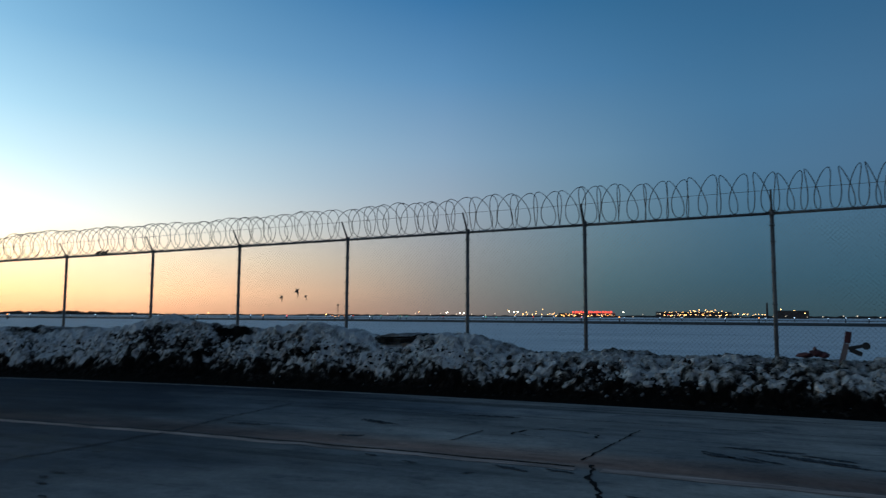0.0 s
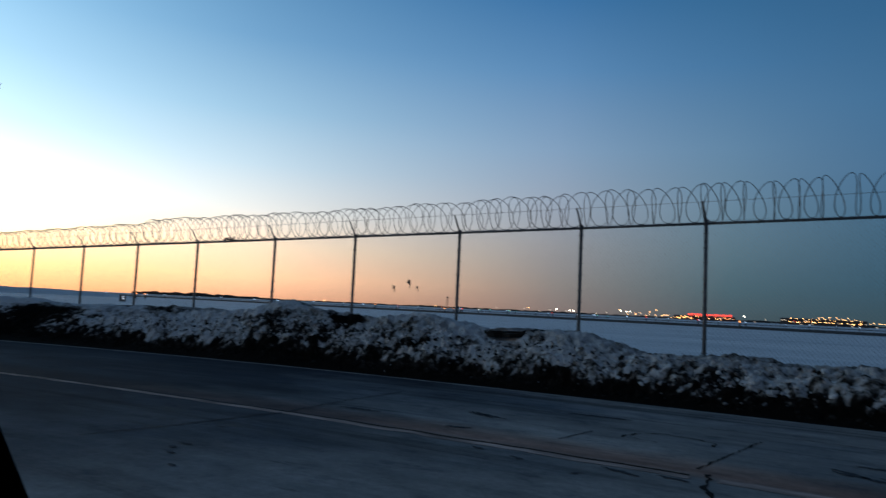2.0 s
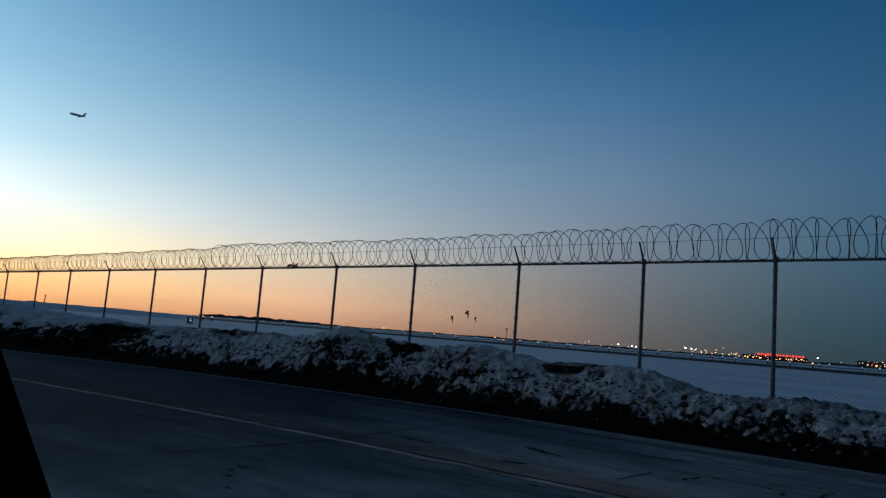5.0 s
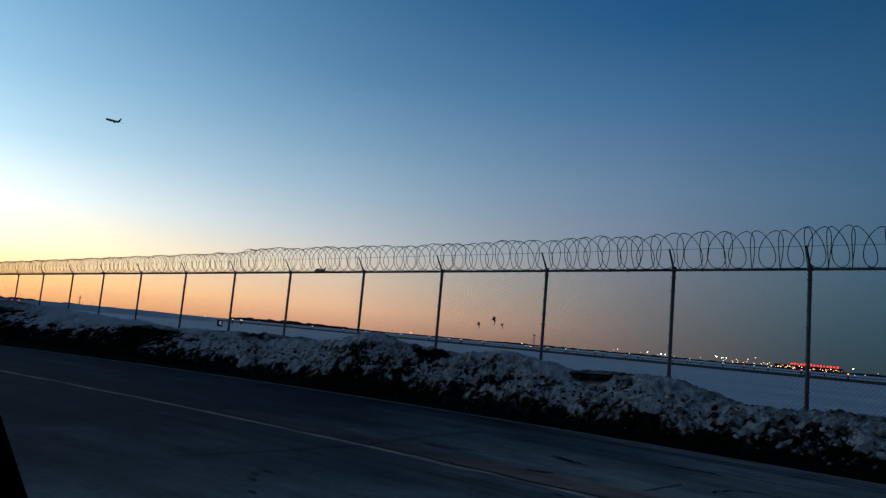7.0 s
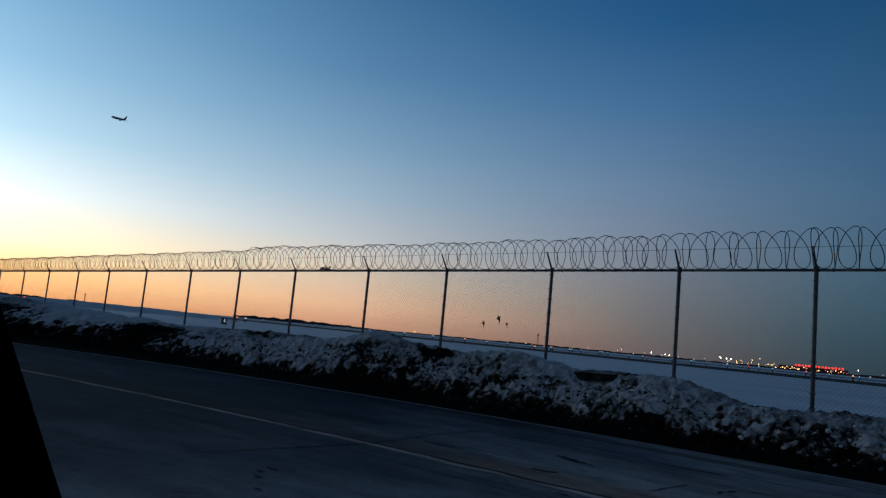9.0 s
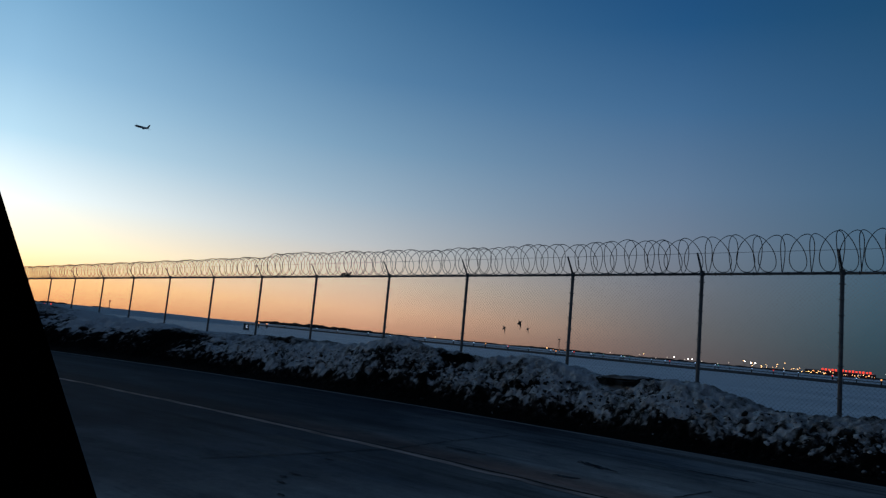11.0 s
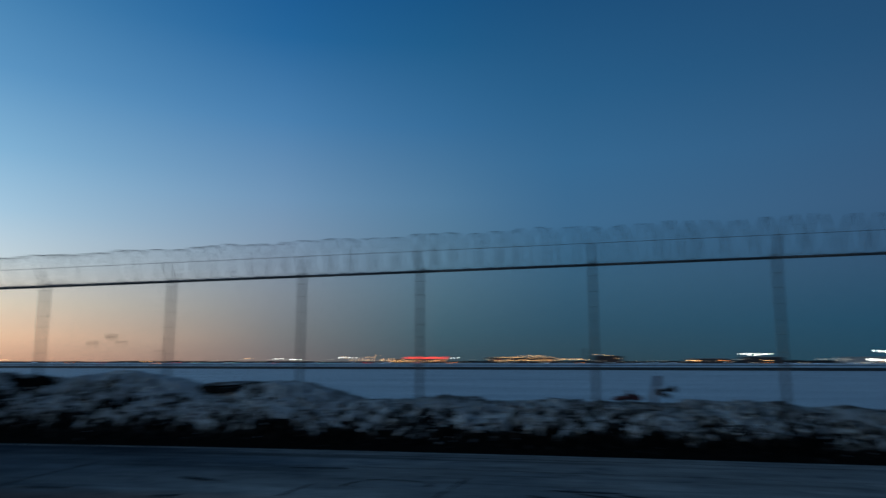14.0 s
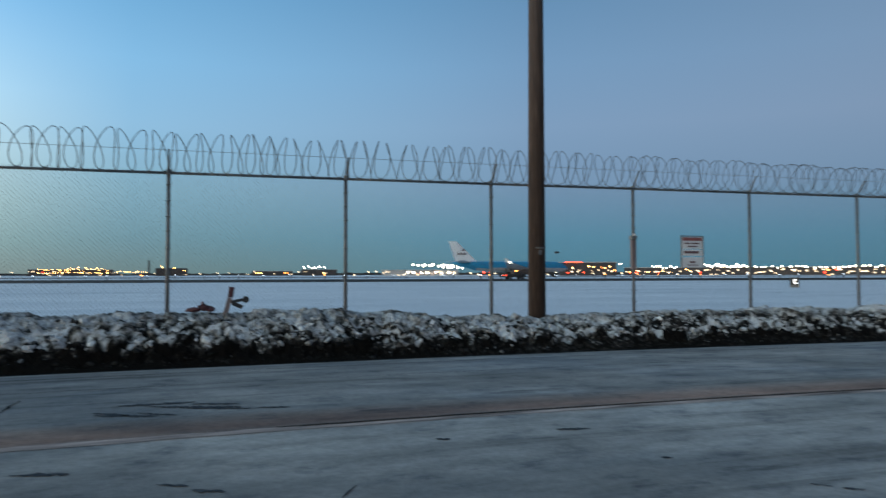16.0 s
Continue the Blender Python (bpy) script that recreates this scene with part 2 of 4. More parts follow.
def snow_field_material():
    return material("wind_packed_snow", [(0.3, (0.46, 0.50, 0.54, 1)), (0.5, (0.57, 0.60, 0.63, 1)), (0.7, (0.68, 0.70, 0.72, 1))], 0.12, detail=9, rough=0.8, bump=0.4, bump_scale=1.3, stretch=(0.4, 1.5, 1), spec=0.3)


def bank_material():
    """Ploughed snow: grey-white crust, gritty black at the foot and in patches of thrown-up dirt, painted shade between
    clods.
    """
    m = bpy.data.materials.new("ploughed_dirty_snow")
    m.use_nodes = True
    n, l = m.node_tree.nodes, m.node_tree.links
    b = n["Principled BSDF"]
    b.inputs["Roughness"].default_value, b.inputs["Specular IOR Level"].default_value = 0.95, 0.02
    co = n.new("ShaderNodeTexCoord")
    at = n.new("ShaderNodeAttribute")
    at.attribute_name = "grit_shade"

    def noise_at(scale, detail, rough, stretch=(1, 1, 1)):
        mp = n.new("ShaderNodeMapping")
        mp.inputs["Scale"].default_value = stretch
        l.new(co.outputs["Object"], mp.inputs[0])
        t = n.new("ShaderNodeTexNoise")
        t.inputs["Scale"].default_value, t.inputs["Detail"].default_value, t.inputs["Roughness"].default_value = scale, detail, rough
        l.new(mp.outputs[0], t.inputs[0])
        return t.outputs[0]

    big, fine = noise_at(1.7, 5, 0.6), noise_at(14, 6, 0.78, (1, 1, 0.8))

    def math_node(op, a, c):
        t = n.new("ShaderNodeMath")
        t.operation = op
        for i, q in enumerate((a, c)):
            if isinstance(q, float):
                t.inputs[i].default_value = q
            else:
                l.new(q, t.inputs[i])
        return t.outputs[0]

    mixed = math_node("ADD", math_node("MULTIPLY", big, 0.7), math_node("MULTIPLY", fine, 1.1))
    amount = math_node("ADD", math_node("SUBTRACT", mixed, 0.9), at.outputs["Fac"])
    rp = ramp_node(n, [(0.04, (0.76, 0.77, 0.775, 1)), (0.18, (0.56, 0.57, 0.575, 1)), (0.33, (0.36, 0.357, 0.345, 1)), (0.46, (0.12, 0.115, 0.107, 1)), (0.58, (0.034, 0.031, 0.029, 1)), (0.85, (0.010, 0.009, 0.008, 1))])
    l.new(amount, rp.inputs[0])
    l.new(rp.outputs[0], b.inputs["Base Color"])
    bp = n.new("ShaderNodeBump")
    bp.inputs["Strength"].default_value, bp.inputs["Distance"].default_value = 1.0, 0.07
    l.new(noise_at(24, 8, 0.75), bp.inputs["Height"])
    l.new(bp.outputs[0], b.inputs["Normal"])
    return m


M_ROAD, M_FIELD, M_BANK = road_material(), snow_field_material(), bank_material()


# ---- mesh tools ----
def mesh_object(name, bm, mat, parent=None, label="", smooth=False):
    me = bpy.data.meshes.new(name)
    bm.to_mesh(me)
    bm.free()
    for m in (mat if isinstance(mat, (list, tuple)) else [mat]):
        me.materials.append(m)
    if smooth:
        for p in me.polygons:
            p.use_smooth = True
    ob = new(name, me)
    if parent:
        ob.parent = parent
    if label:
        tagged(ob, label)
    return ob


def part(name, bm, mat, parent, label="", smooth=False):
    return mesh_object(name, bm, mat, parent, label, smooth)


def thing(name, at, label, category, group="", kind=""):
    e = new(name)
    e.matrix_basis = at if isinstance(at, Matrix) else pose(*at)
    return tagged(e, label, category, group, kind)


def add_box(bm, c, s, turn=None, bevel=0.0):
    m = Matrix.Translation(c) @ (turn or Matrix()) @ Matrix.Diagonal((*s, 1))
    g = bmesh.ops.create_cube(bm, size=1, matrix=m)
    if bevel:
        es = {e for v in g["verts"] for e in v.link_edges}
        bmesh.ops.bevel(bm, geom=list(es), offset=bevel, segments=1, affect="EDGES")
    return bm


def box(c, s, turn=None, bevel=0.0):
    return add_box(bmesh.new(), c, s, turn, bevel)


def add_rod(bm, a, b, r, r2=None, sides=8):
    a, b = Vector(a), Vector(b)
    d = b - a
    m = Matrix.Translation((a + b) / 2) @ d.to_track_quat("Z", "Y").to_matrix().to_4x4()
    bmesh.ops.create_cone(bm, cap_ends=True, segments=sides, radius1=r, radius2=r if r2 is None else r2, depth=d.length, matrix=m)
    return bm


def rod(a, b, r, r2=None, sides=8):
    return add_rod(bmesh.new(), a, b, r, r2, sides)


def from_arrays(name, verts, faces, mat, parent=None, smooth=True):
    me = bpy.data.meshes.new(name)
    me.from_pydata(verts, [], faces)
    me.update()
    me.materials.append(mat)
    if smooth:
        me.polygons.foreach_set("use_smooth", np.ones(len(me.polygons), dtype=bool))
    ob = new(name, me)
    if parent:
        ob.parent = parent
    return ob


def grid_faces(nx, ny):
    i = np.arange((nx - 1) * (ny - 1))
    a = (i // (ny - 1)) * ny + i % (ny - 1)
    return np.stack([a, a + ny, a + ny + 1, a + 1], 1).tolist()


LATTICE = np.random.RandomState(7).rand(256, 256)


def value_noise(x, y):
    xi, yi = np.floor(x).astype(int), np.floor(y).astype(int)
    fx, fy = x - xi, y - yi
    fx, fy = fx * fx * (3 - 2 * fx), fy * fy * (3 - 2 * fy)
    g = lambda i, j: LATTICE[(xi + i) % 256, (yi + j) % 256]
    return (g(0, 0) * (1 - fx) + g(1, 0) * fx) * (1 - fy) + (g(0, 1) * (1 - fx) + g(1, 1) * fx) * fy


def fbm(x, y, octaves=4, gain=0.5):
    total, amp, norm = 0, 1.0, 0
    for k in range(octaves):
        total = total + amp * value_noise(x * 2 ** k + 17.3 * k, y * 2 ** k + 9.1 * k)
        norm += amp
        amp *= gain
    return total / norm


def clods(x, y, seed=0):
    """Rounded lumps packed side by side: their height, and a chance value for each lump."""
    xi, yi = np.floor(x).astype(int), np.floor(y).astype(int)
    best, tone = np.full(x.shape, 9.0), np.zeros(x.shape)
    for i in (-1, 0, 1):
        for j in (-1, 0, 1):
            a, b = (xi + i + seed) % 256, (yi + j + 3 * seed) % 256
            dx, dy = xi + i + LATTICE[a, b] - x, yi + j + LATTICE[b, a] - y
            d = dx * dx + dy * dy
            near = d < best
            best, tone = np.where(near, d, best), np.where(near, LATTICE[(a + 91) % 256, (b + 37) % 256], tone)
    return np.sqrt(np.clip(1 - best, 0, 1)), tone


# ---- ground, road, runway ----
FIELD_Z, FENCE_Y, FENCE_SLOPE = 0.25, 12.9, 0.0081
RAIL_Z, RAIL_SLOPE = 3.055, 0.012


def road_edge(x):
    return 11.0 - 0.0038 * np.minimum(np.abs(x), 40) ** 2


def bank_foot(x):
    """The foot of the snow bank; to the west its slush spreads over the road."""
    return road_edge(x) - 0.005 * np.clip(-6 - x, 0, 22) ** 2


def bank_y(x, u):
    return road_edge(x) + u - (road_edge(x) - bank_foot(x)) * np.clip(1 - u / 1.3, 0, 1)


def centre_line(x):
    return 6.42 - 0.0062 * np.minimum(np.abs(x), 40) ** 2


def build_ground():
    xs = np.concatenate([[-4500, -2000, -900, -400, -200, -120], np.linspace(-80, 50, 131), [90, 160, 300, 700, 1600, 4500]])
    ys = np.concatenate([[-4500, -1500, -400, -100, -30, 3, 10.0, 11.2, 12.0], np.linspace(12.6, 60, 80), [75, 100, 140, 200, 320, 520, 900, 1600, 2600, 4600]])
    X, Y = np.meshgrid(xs, ys, indexing="ij")
    rise = np.clip((Y - 11.2) / 1.4, 0, 1)
    Z = -0.08 + (FIELD_Z + 0.08) * rise * rise * (3 - 2 * rise)
    near = np.clip((Y - 12) / 4, 0, 1) * np.clip((70 - Y) / 30, 0, 1) * (np.abs(X + 15) < 70)
    Z += near * 0.10 * (fbm(X / 7, Y / 2.5, 3) - 0.5)
    ob = from_arrays("ground", np.stack([X, Y, Z], -1).reshape(-1, 3).tolist(), grid_faces(len(xs), len(ys)), M_FIELD)
    tagged(ob, "flat airfield ground under wind-packed blue-grey snow", "ground", kind="structure")


def build_road():
    xs = np.concatenate([np.linspace(-160, -42, 12), np.linspace(-40, 40, 81), np.linspace(42, 140, 10)])
    e = road_edge(xs)
    n = len(xs)
    v = [(x, -9.0, 0.0) for x in xs] + [(x, q, 0.0) for x, q in zip(xs, e)] + [(x, q, -0.1) for x, q in zip(xs, e)] + [(x, -9.0, -0.1) for x in xs]
    f = []
    for i in range(n - 1):
        f += [(i, i + 1, n + i + 1, n + i), (n + i, n + i + 1, 2 * n + i + 1, 2 * n + i), (3 * n + i, 3 * n + i + 1, i + 1, i)]
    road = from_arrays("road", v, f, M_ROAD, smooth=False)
    tagged(road, "worn grey concrete road with dark streaks and cracks", "road", kind="structure")
    return road


build_ground()
ROAD = build_road()
for y0, y1, turn in ((109, 170, -6), (270, 330, 0)):
    runway = mesh_object("runway", box((0, (y0 + y1) / 2, FIELD_Z + 0.02), (3600, y1 - y0, 0.06), pose(0, 0, 0, 0, 0, turn)), M_ASPH)
    tagged(runway, "dark cleared asphalt taxiway across the snowy airfield", "taxiway", kind="structure")

M_LINE = material("faded_yellow_line", [(0.36, (0.13, 0.102, 0.094, 1)), (0.5, (0.29, 0.22, 0.195, 1)), (0.66, (0.52, 0.39, 0.345, 1))], 2.2, detail=9, rough=0.9, spec=0.05, stretch=(0.4, 2, 1))
M_EDGE = material("worn_edge_line", [(0.35, (0.15, 0.15, 0.15, 1)), (0.6, (0.30, 0.30, 0.29, 1))], 3.0, detail=9, rough=0.9, spec=0.05, stretch=(0.4, 2, 1))
M_DAMP = material("damp_spalled_concrete", [(0.3, (0.026, 0.029, 0.034, 1)), (0.7, (0.075, 0.080, 0.088, 1))], 9, detail=8, rough=0.9, bump=0.4, spec=0.03)
M_TAR = material("tar_and_crack_filler", [(0.3, grey(0.008)), (0.7, grey(0.022))], 6, rough=0.95, spec=0.02)


def ribbon(name, centre, width, mat, x0, x1, step, z, wobble=0.0, label=""):
    xs = np.arange(x0, x1, step)
    c = centre(xs) + wobble * (fbm(xs * 3, xs * 0 + 3.3, 3) - 0.5)
    w = width * (0.75 + 0.5 * fbm(xs * 2, xs * 0 + 8.8, 3))
    v = [(x, q - k / 2, z) for x, q, k in zip(xs, c, w)] + [(x, q + k / 2, z) for x, q, k in zip(xs, c, w)]
    n = len(xs)
    ob = from_arrays(name, v, [(i, i + 1, n + i + 1, n + i) for i in range(n - 1)], mat, ROAD, smooth=False)
    if label:
        tagged(ob, label)


ribbon("line_marking", lambda x: centre_line(x) - 0.11, 0.13, M_LINE, -60, -1.7, 0.09, 0.004, 0.09, "broad faded pale centre line")
ribbon("line_marking", lambda x: centre_line(x) - 0.06, 0.15, M_LINE, -1.55, 0.9, 0.09, 0.004, 0.06, "broad faded pale centre line")
ribbon("line_marking", lambda x: centre_line(x) - 0.078, 0.11, M_LINE, 0.9, 60, 0.09, 0.004, 0.05, "faded pale centre line")
ribbon("joint", lambda x: centre_line(x) + 0.02, 0.034, M_TAR, 0.7, 60, 0.1, 0.006, 0.03, "dark tarred road joint")
ribbon("joint", lambda x: centre_line(x) - 0.01, 0.036, M_TAR, -60, -1.7, 0.1, 0.006, 0.06, "dark tarred road joint")
ribbon("edge_line", lambda x: bank_foot(x) - 0.14, 0.10, M_EDGE, -60, 60, 0.15, 0.004, 0.05, "worn pale edge line")
ribbon("joint", lambda x: bank_foot(x) - 0.55, 0.02, M_TAR, -60, 60, 0.15, 0.005, 0.09)
ribbon("joint", lambda x: (road_edge(x) + centre_line(x)) / 2 + 0.6, 0.014, M_TAR, -60, 60, 0.15, 0.005, 0.12)


def crack(pts, width, mat=M_TAR):
    """A crack through the road along a bent line, jagged by chance."""
    rng = random.Random(int(pts[0][0] * 100))
    line = []
    for (xa, ya), (xb, yb) in zip(pts, pts[1:]):
        k = max(2, int(math.hypot(xb - xa, yb - ya) / 0.07))
        for i in range(k):
            s = i / k
            line.append((xa + (xb - xa) * s + rng.uniform(-0.75, 0.75) * width, ya + (yb - ya) * s + rng.uniform(-0.5, 0.5) * width, width * rng.uniform(0.3, 1.6)))
    n = len(line)
    v = [(x - w / 2, y, 0.0055) for x, y, w in line] + [(x + w / 2, y + w * 0.3, 0.0055) for x, y, w in line]
    ob = from_arrays("crack", v, [(i, i + 1, n + i + 1, n + i) for i in range(n - 1)], mat, ROAD, smooth=False)


crack([(-1.65, 6.5), (-1.62, 6.2), (-1.59, 6.03), (-1.42, 5.7), (-1.33, 5.39), (-1.22, 4.6), (-1.2, 3.8)], 0.04)
crack([(-1.82, 6.7), (-1.8, 7.01), (-1.68, 8.84)], 0.02)
crack([(-6.48, 6.11), (-6.62, 6.8), (-6.76, 7.57), (-6.9, 9.0)], 0.03, M_DAMP)
crack([(-6.48, 6.05), (-6.51, 5.54), (-6.5, 4.74), (-6.6, 3.6)], 0.035, M_DAMP)
crack([(-3.36, 7.1), (-3.32, 7.97)], 0.016, M_DAMP)
crack([(-2.95, 7.8), (-2.9, 8.15), (-2.65, 8.38), (-2.3, 8.32), (-2.05, 8.2), (-2.0, 7.98), (-2.2, 7.84)], 0.028)
crack([(-2.25, 7.82), (-2.5, 7.76), (-2.75, 7.8), (-2.92, 7.9)], 0.022, M_DAMP)
crack([(0.94, 4.5), (0.79, 4.29), (0.7, 3.6)], 0.02, M_DAMP)




def pothole(xa, ya, xb, yb, width):
    """A ragged shallow spall in the road's skin, damp and dark."""
    rng = random.Random(int(1000 * xa + 77 * ya))
    k = max(5, int(math.hypot(xb - xa, yb - ya) / 0.03))
    top, low = [], []
    for i in range(k + 1):
        f = i / k
        w = 1.5 * width * math.sqrt(max(0.02, math.sin(math.pi * f))) * rng.uniform(0.3, 1.0)
        x, y = xa + (xb - xa) * f, ya + (yb - ya) * f + rng.uniform(-0.25, 0.25) * width
        top.append((x, y + w / 2, 0.0062))
        low.append((x, y - w / 2, 0.0062))
    from_arrays("pothole", low + top, [(i, i + 1, k + 2 + i, k + 1 + i) for i in range(k)], M_DAMP, ROAD, smooth=False)


for spall in ((-2.5, 6.13, -2.1, 6.0, 0.06), (-2.02, 6.16, -1.72, 6.12, 0.05), (-3.3, 5.91, -3.12, 5.87, 0.05), (-2.61, 5.63, -2.48, 5.79, 0.05), (-3.79, 6.04, -3.62, 6.0, 0.05), (-5.05, 7.97, -4.6, 7.83, 0.14),
              (-4.65, 6.82, -4.36, 6.95, 0.10), (-4.19, 9.02, -3.3, 9.11, 0.09), (-6.4, 7.0, -5.8, 7.06, 0.09), (-0.88, 7.72, -0.54, 7.47, 0.08), (-0.71, 8.05, 0.08, 8.02, 0.07), (-0.48, 7.58, -0.1, 7.33, 0.07),
              (0.02, 7.92, 0.5, 7.75, 0.08), (2.93, 5.51, 3.23, 5.42, 0.07), (3.17, 4.39, 3.26, 4.36, 0.04), (3.64, 3.51, 3.74, 3.42, 0.04), (3.75, 3.37, 3.86, 3.3, 0.04), (1.84, 5.53, 1.96, 5.48, 0.05), (0.62, 7.47, 0.96, 7.39, 0.06),
              (-5.74, 4.12, -5.55, 4.14, 0.05), (-5.66, 3.97, -5.54, 3.96, 0.05), (-5.46, 3.81, -5.33, 3.82, 0.05), (-5.05, 3.55, -4.94, 3.53, 0.045), (-6.2, 4.9, -6.08, 4.92, 0.05), (-1.17, 5.53, -0.79, 5.43, 0.07),
              (-0.25, 4.96, -0.05, 4.86, 0.05), (-0.04, 4.76, 0.16, 4.65, 0.06), (-0.86, 7.58, -0.3, 7.36, 0.09), (-0.42, 7.9, 0.5, 7.56, 0.09), (-0.1, 7.72, 0.62, 7.43, 0.07), (-5.1, 8.06, -4.4, 7.82, 0.08)):
    pothole(*spall)


# ---- ploughed snow bank ----
CREST_X = [-80, -50, -44, -40, -35, -30, -25, -20, -17, -14.2, -12.4, -11.2, -10, -8.6, -7.3, -6.9, -6, -5.2, -4.3, -2.4, 0, 3.4, 6.6, 9, 13.5, 45]
CREST_H = [1.5, 1.8, 1.85, 1.75, 1.5, 1.28, 1.08, 0.97, 0.93, 1.0, 1.28, 1.16, 1.0, 1.12, 0.98, 0.86, 1.02, 0.94, 0.72, 0.69, 0.71, 0.63, 0.50, 0.61, 0.56, 0.55]


def bank_surface(X, U):
    """Height of the bank, X along the road and U metres in from its foot, the chance tone of its clods, and the shade
    to paint between them.
    """
    crest = np.interp(X, CREST_X, CREST_H)
    wob = 0.3 * (fbm(X / 1.1, X * 0 + 4.4, 3) - 0.5)
    u = U + wob * np.clip(U / 0.4, 0, 1)
    up = np.clip((u - 0.30) / 0.95, 0, 1)
    front = 0.14 * np.clip(u / 0.30, 0, 1) + 0.86 * (1 - (1 - up) ** 1.7)
    back = np.clip((u - 1.40) / 1.9, 0, 1)
    back = back * back * (3 - 2 * back)
    h = crest * front * (1 - back) + back * (FIELD_Z - 0.05)
    live = np.clip((u - 0.08) / 0.3, 0, 1) * (1 - 0.75 * back)
    face = (1 - 0.45 * np.clip((u - 1.0) / 0.4, 0, 1))
    # distance up the slope, so that lumps on the steep face are no longer than those on top
    S = 0.65 * U + 0.95 * crest * front
    wx, wu = X + 0.10 * fbm(X / 0.3, S / 0.3, 2), S + 0.10 * fbm(X / 0.3 + 9, S / 0.3, 2)
    c1, t1 = clods(wx / 0.25, wu / 0.22, 3)
    c2, t2 = clods(wx / 0.125 + 4, wu / 0.115, 11)
    c3, t3 = clods(wx / 0.08 + 9, wu / 0.075 + 5, 23)
    lumps = 0.22 * (fbm(X / 0.9, S / 0.7, 2) - 0.5)
    grain = 0.13 * (fbm(X / 0.09, S / 0.09 + 31, 2) - 0.5)
    h = h + live * (lumps + face * (0.13 * (c1 - 0.75) * (0.4 + 1.2 * t1) + 0.11 * (c2 - 0.75) * (0.4 + 1.2 * t2) + 0.05 * (c3 - 0.75) * t3 + grain))
    # crevice shade between the lumps, later painted into the bank's colour
    gap_shade = np.clip((0.93 - c2) / 0.16, 0, 1) * 0.6 + np.clip((0.93 - c3) / 0.16, 0, 1) * 0.4
    return h, 0.45 * t1 + 0.40 * t2 + 0.15 * t3, gap_shade


def build_bank():
    xs = np.concatenate([np.arange(-95, -30, 0.2), np.arange(-30, -18, 0.06), np.arange(-18, 17, 0.035), np.arange(17, 60, 0.2)])
    us = np.concatenate([np.arange(-0.05, 0.3, 0.03), np.arange(0.3, 1.0, 0.02), np.arange(1.0, 1.55, 0.03), np.arange(1.55, 3.6, 0.1)])
    X, U = np.meshgrid(xs, us, indexing="ij")
    Z, tone, gap_shade = bank_surface(X, U)
    Z[:, 0] = -0.03
    Y = bank_y(X, U) + 0.12 * (fbm(X / 0.2, U / 0.2 + 77, 3) - 0.5) * np.clip(U / 0.2, 0, 1)
    ob = from_arrays("snow_bank", np.stack([X, Y, Z], -1).reshape(-1, 3).tolist(), grid_faces(len(xs), len(us)), M_BANK, smooth=False)
    # black slush along the foot, clods of mixed dirtiness above, cleaner crust on top, thrown-up soil in places, and
    # crevice shade painted between clods
    crest = np.interp(X, CREST_X, CREST_H)
    rel = Z / crest
    left = np.clip((-4 - X) / 14, 0, 1)
    drift = X + 2.0 * (fbm(X / 1.5 + 13, U / 0.5, 2) - 0.5)
    near, west = np.clip((-3 - drift) / 2.5, 0, 1), np.clip((-16.2 - drift) / 3, 0, 1)
    steps = [0.0, 0.20, 0.32, 0.42, 0.54, 0.68, 0.85, 1.02]
    foot = np.interp(rel, steps, [1.02, 0.94, 0.86, 0.67, 0.41, 0.32, 0.33, 0.26]) * (1 - near)
    foot += np.interp(rel, steps, [1.05, 0.78, 0.52, 0.34, 0.17, 0.13, 0.13, 0.07]) * near * (1 - west)
    foot += np.interp(rel, steps, [1.2, 1.1, 1.0, 0.92, 0.78, 0.44, 0.16, 0.04]) * west
    grit_shade = foot + 0.42 * (gap_shade - 0.35) * np.clip((1.0 - rel) / 0.25, 0.15, 1) + (tone - 0.5) * 1.5 * np.clip((rel - 0.16) / 0.12, 0, 1) * np.clip((1.05 - rel) / 0.4, 0.25, 1)
    grit_shade += 0.5 * np.clip((fbm(X / 2.2 + 40, U / 0.7, 3) - 0.57) / 0.1, 0, 1) * np.clip(0.2 + left * 0.5, 0, 1)
    for cx, cu, rx, ru in ((-10.45, 1.0, 0.5, 0.19), (-6.55, 1.28, 0.6, 0.13), (-16.4, 1.0, 0.6, 0.16), (-20.0, 0.88, 1.3, 0.36), (-28.2, 0.82, 2.5, 0.5), (-34, 0.85, 2.0, 0.5), (-40, 0.85, 3, 0.6)):
        q = (((X - cx) / rx) ** 2 + ((U - cu) / ru) ** 2) * (0.1 + 2.2 * fbm(X / 0.3 + cx, U / 0.16, 4) * fbm(X / 0.07 + cx, U / 0.05, 2) * 1.6)
        grit_shade += 0.75 * np.clip(1.15 - q, 0, 1) * (1 - 0.75 * np.clip((rel - 0.84) / 0.1, 0, 1) * (cx < -14))
    grit_shade -= 0.55 * np.exp(-((drift + 23.8) / 1.5) ** 2) * np.clip((rel - 0.36) / 0.2, 0, 1)      # a tongue of clean snow
    grit_shade -= 0.18 * np.clip((X - 2) / 4, 0, 1) * np.clip((0.5 - rel) / 0.2, 0, 1)
    layer = ob.data.attributes.new("grit_shade", "FLOAT", "POINT")
    layer.data.foreach_set("value", grit_shade.reshape(-1).astype(np.float32))
    tagged(ob, "ploughed bank of dirty crusted snow beside the road", "snow bank", kind="stuff")


build_bank()


def lump_mesh(rng, flat=0.7):
    bm = bmesh.new()
    bmesh.ops.create_icosphere(bm, subdivisions=1, radius=1)
    for v in bm.verts:
        v.co *= rng.uniform(0.7, 1.2)
        v.co.z *= flat
    return bm


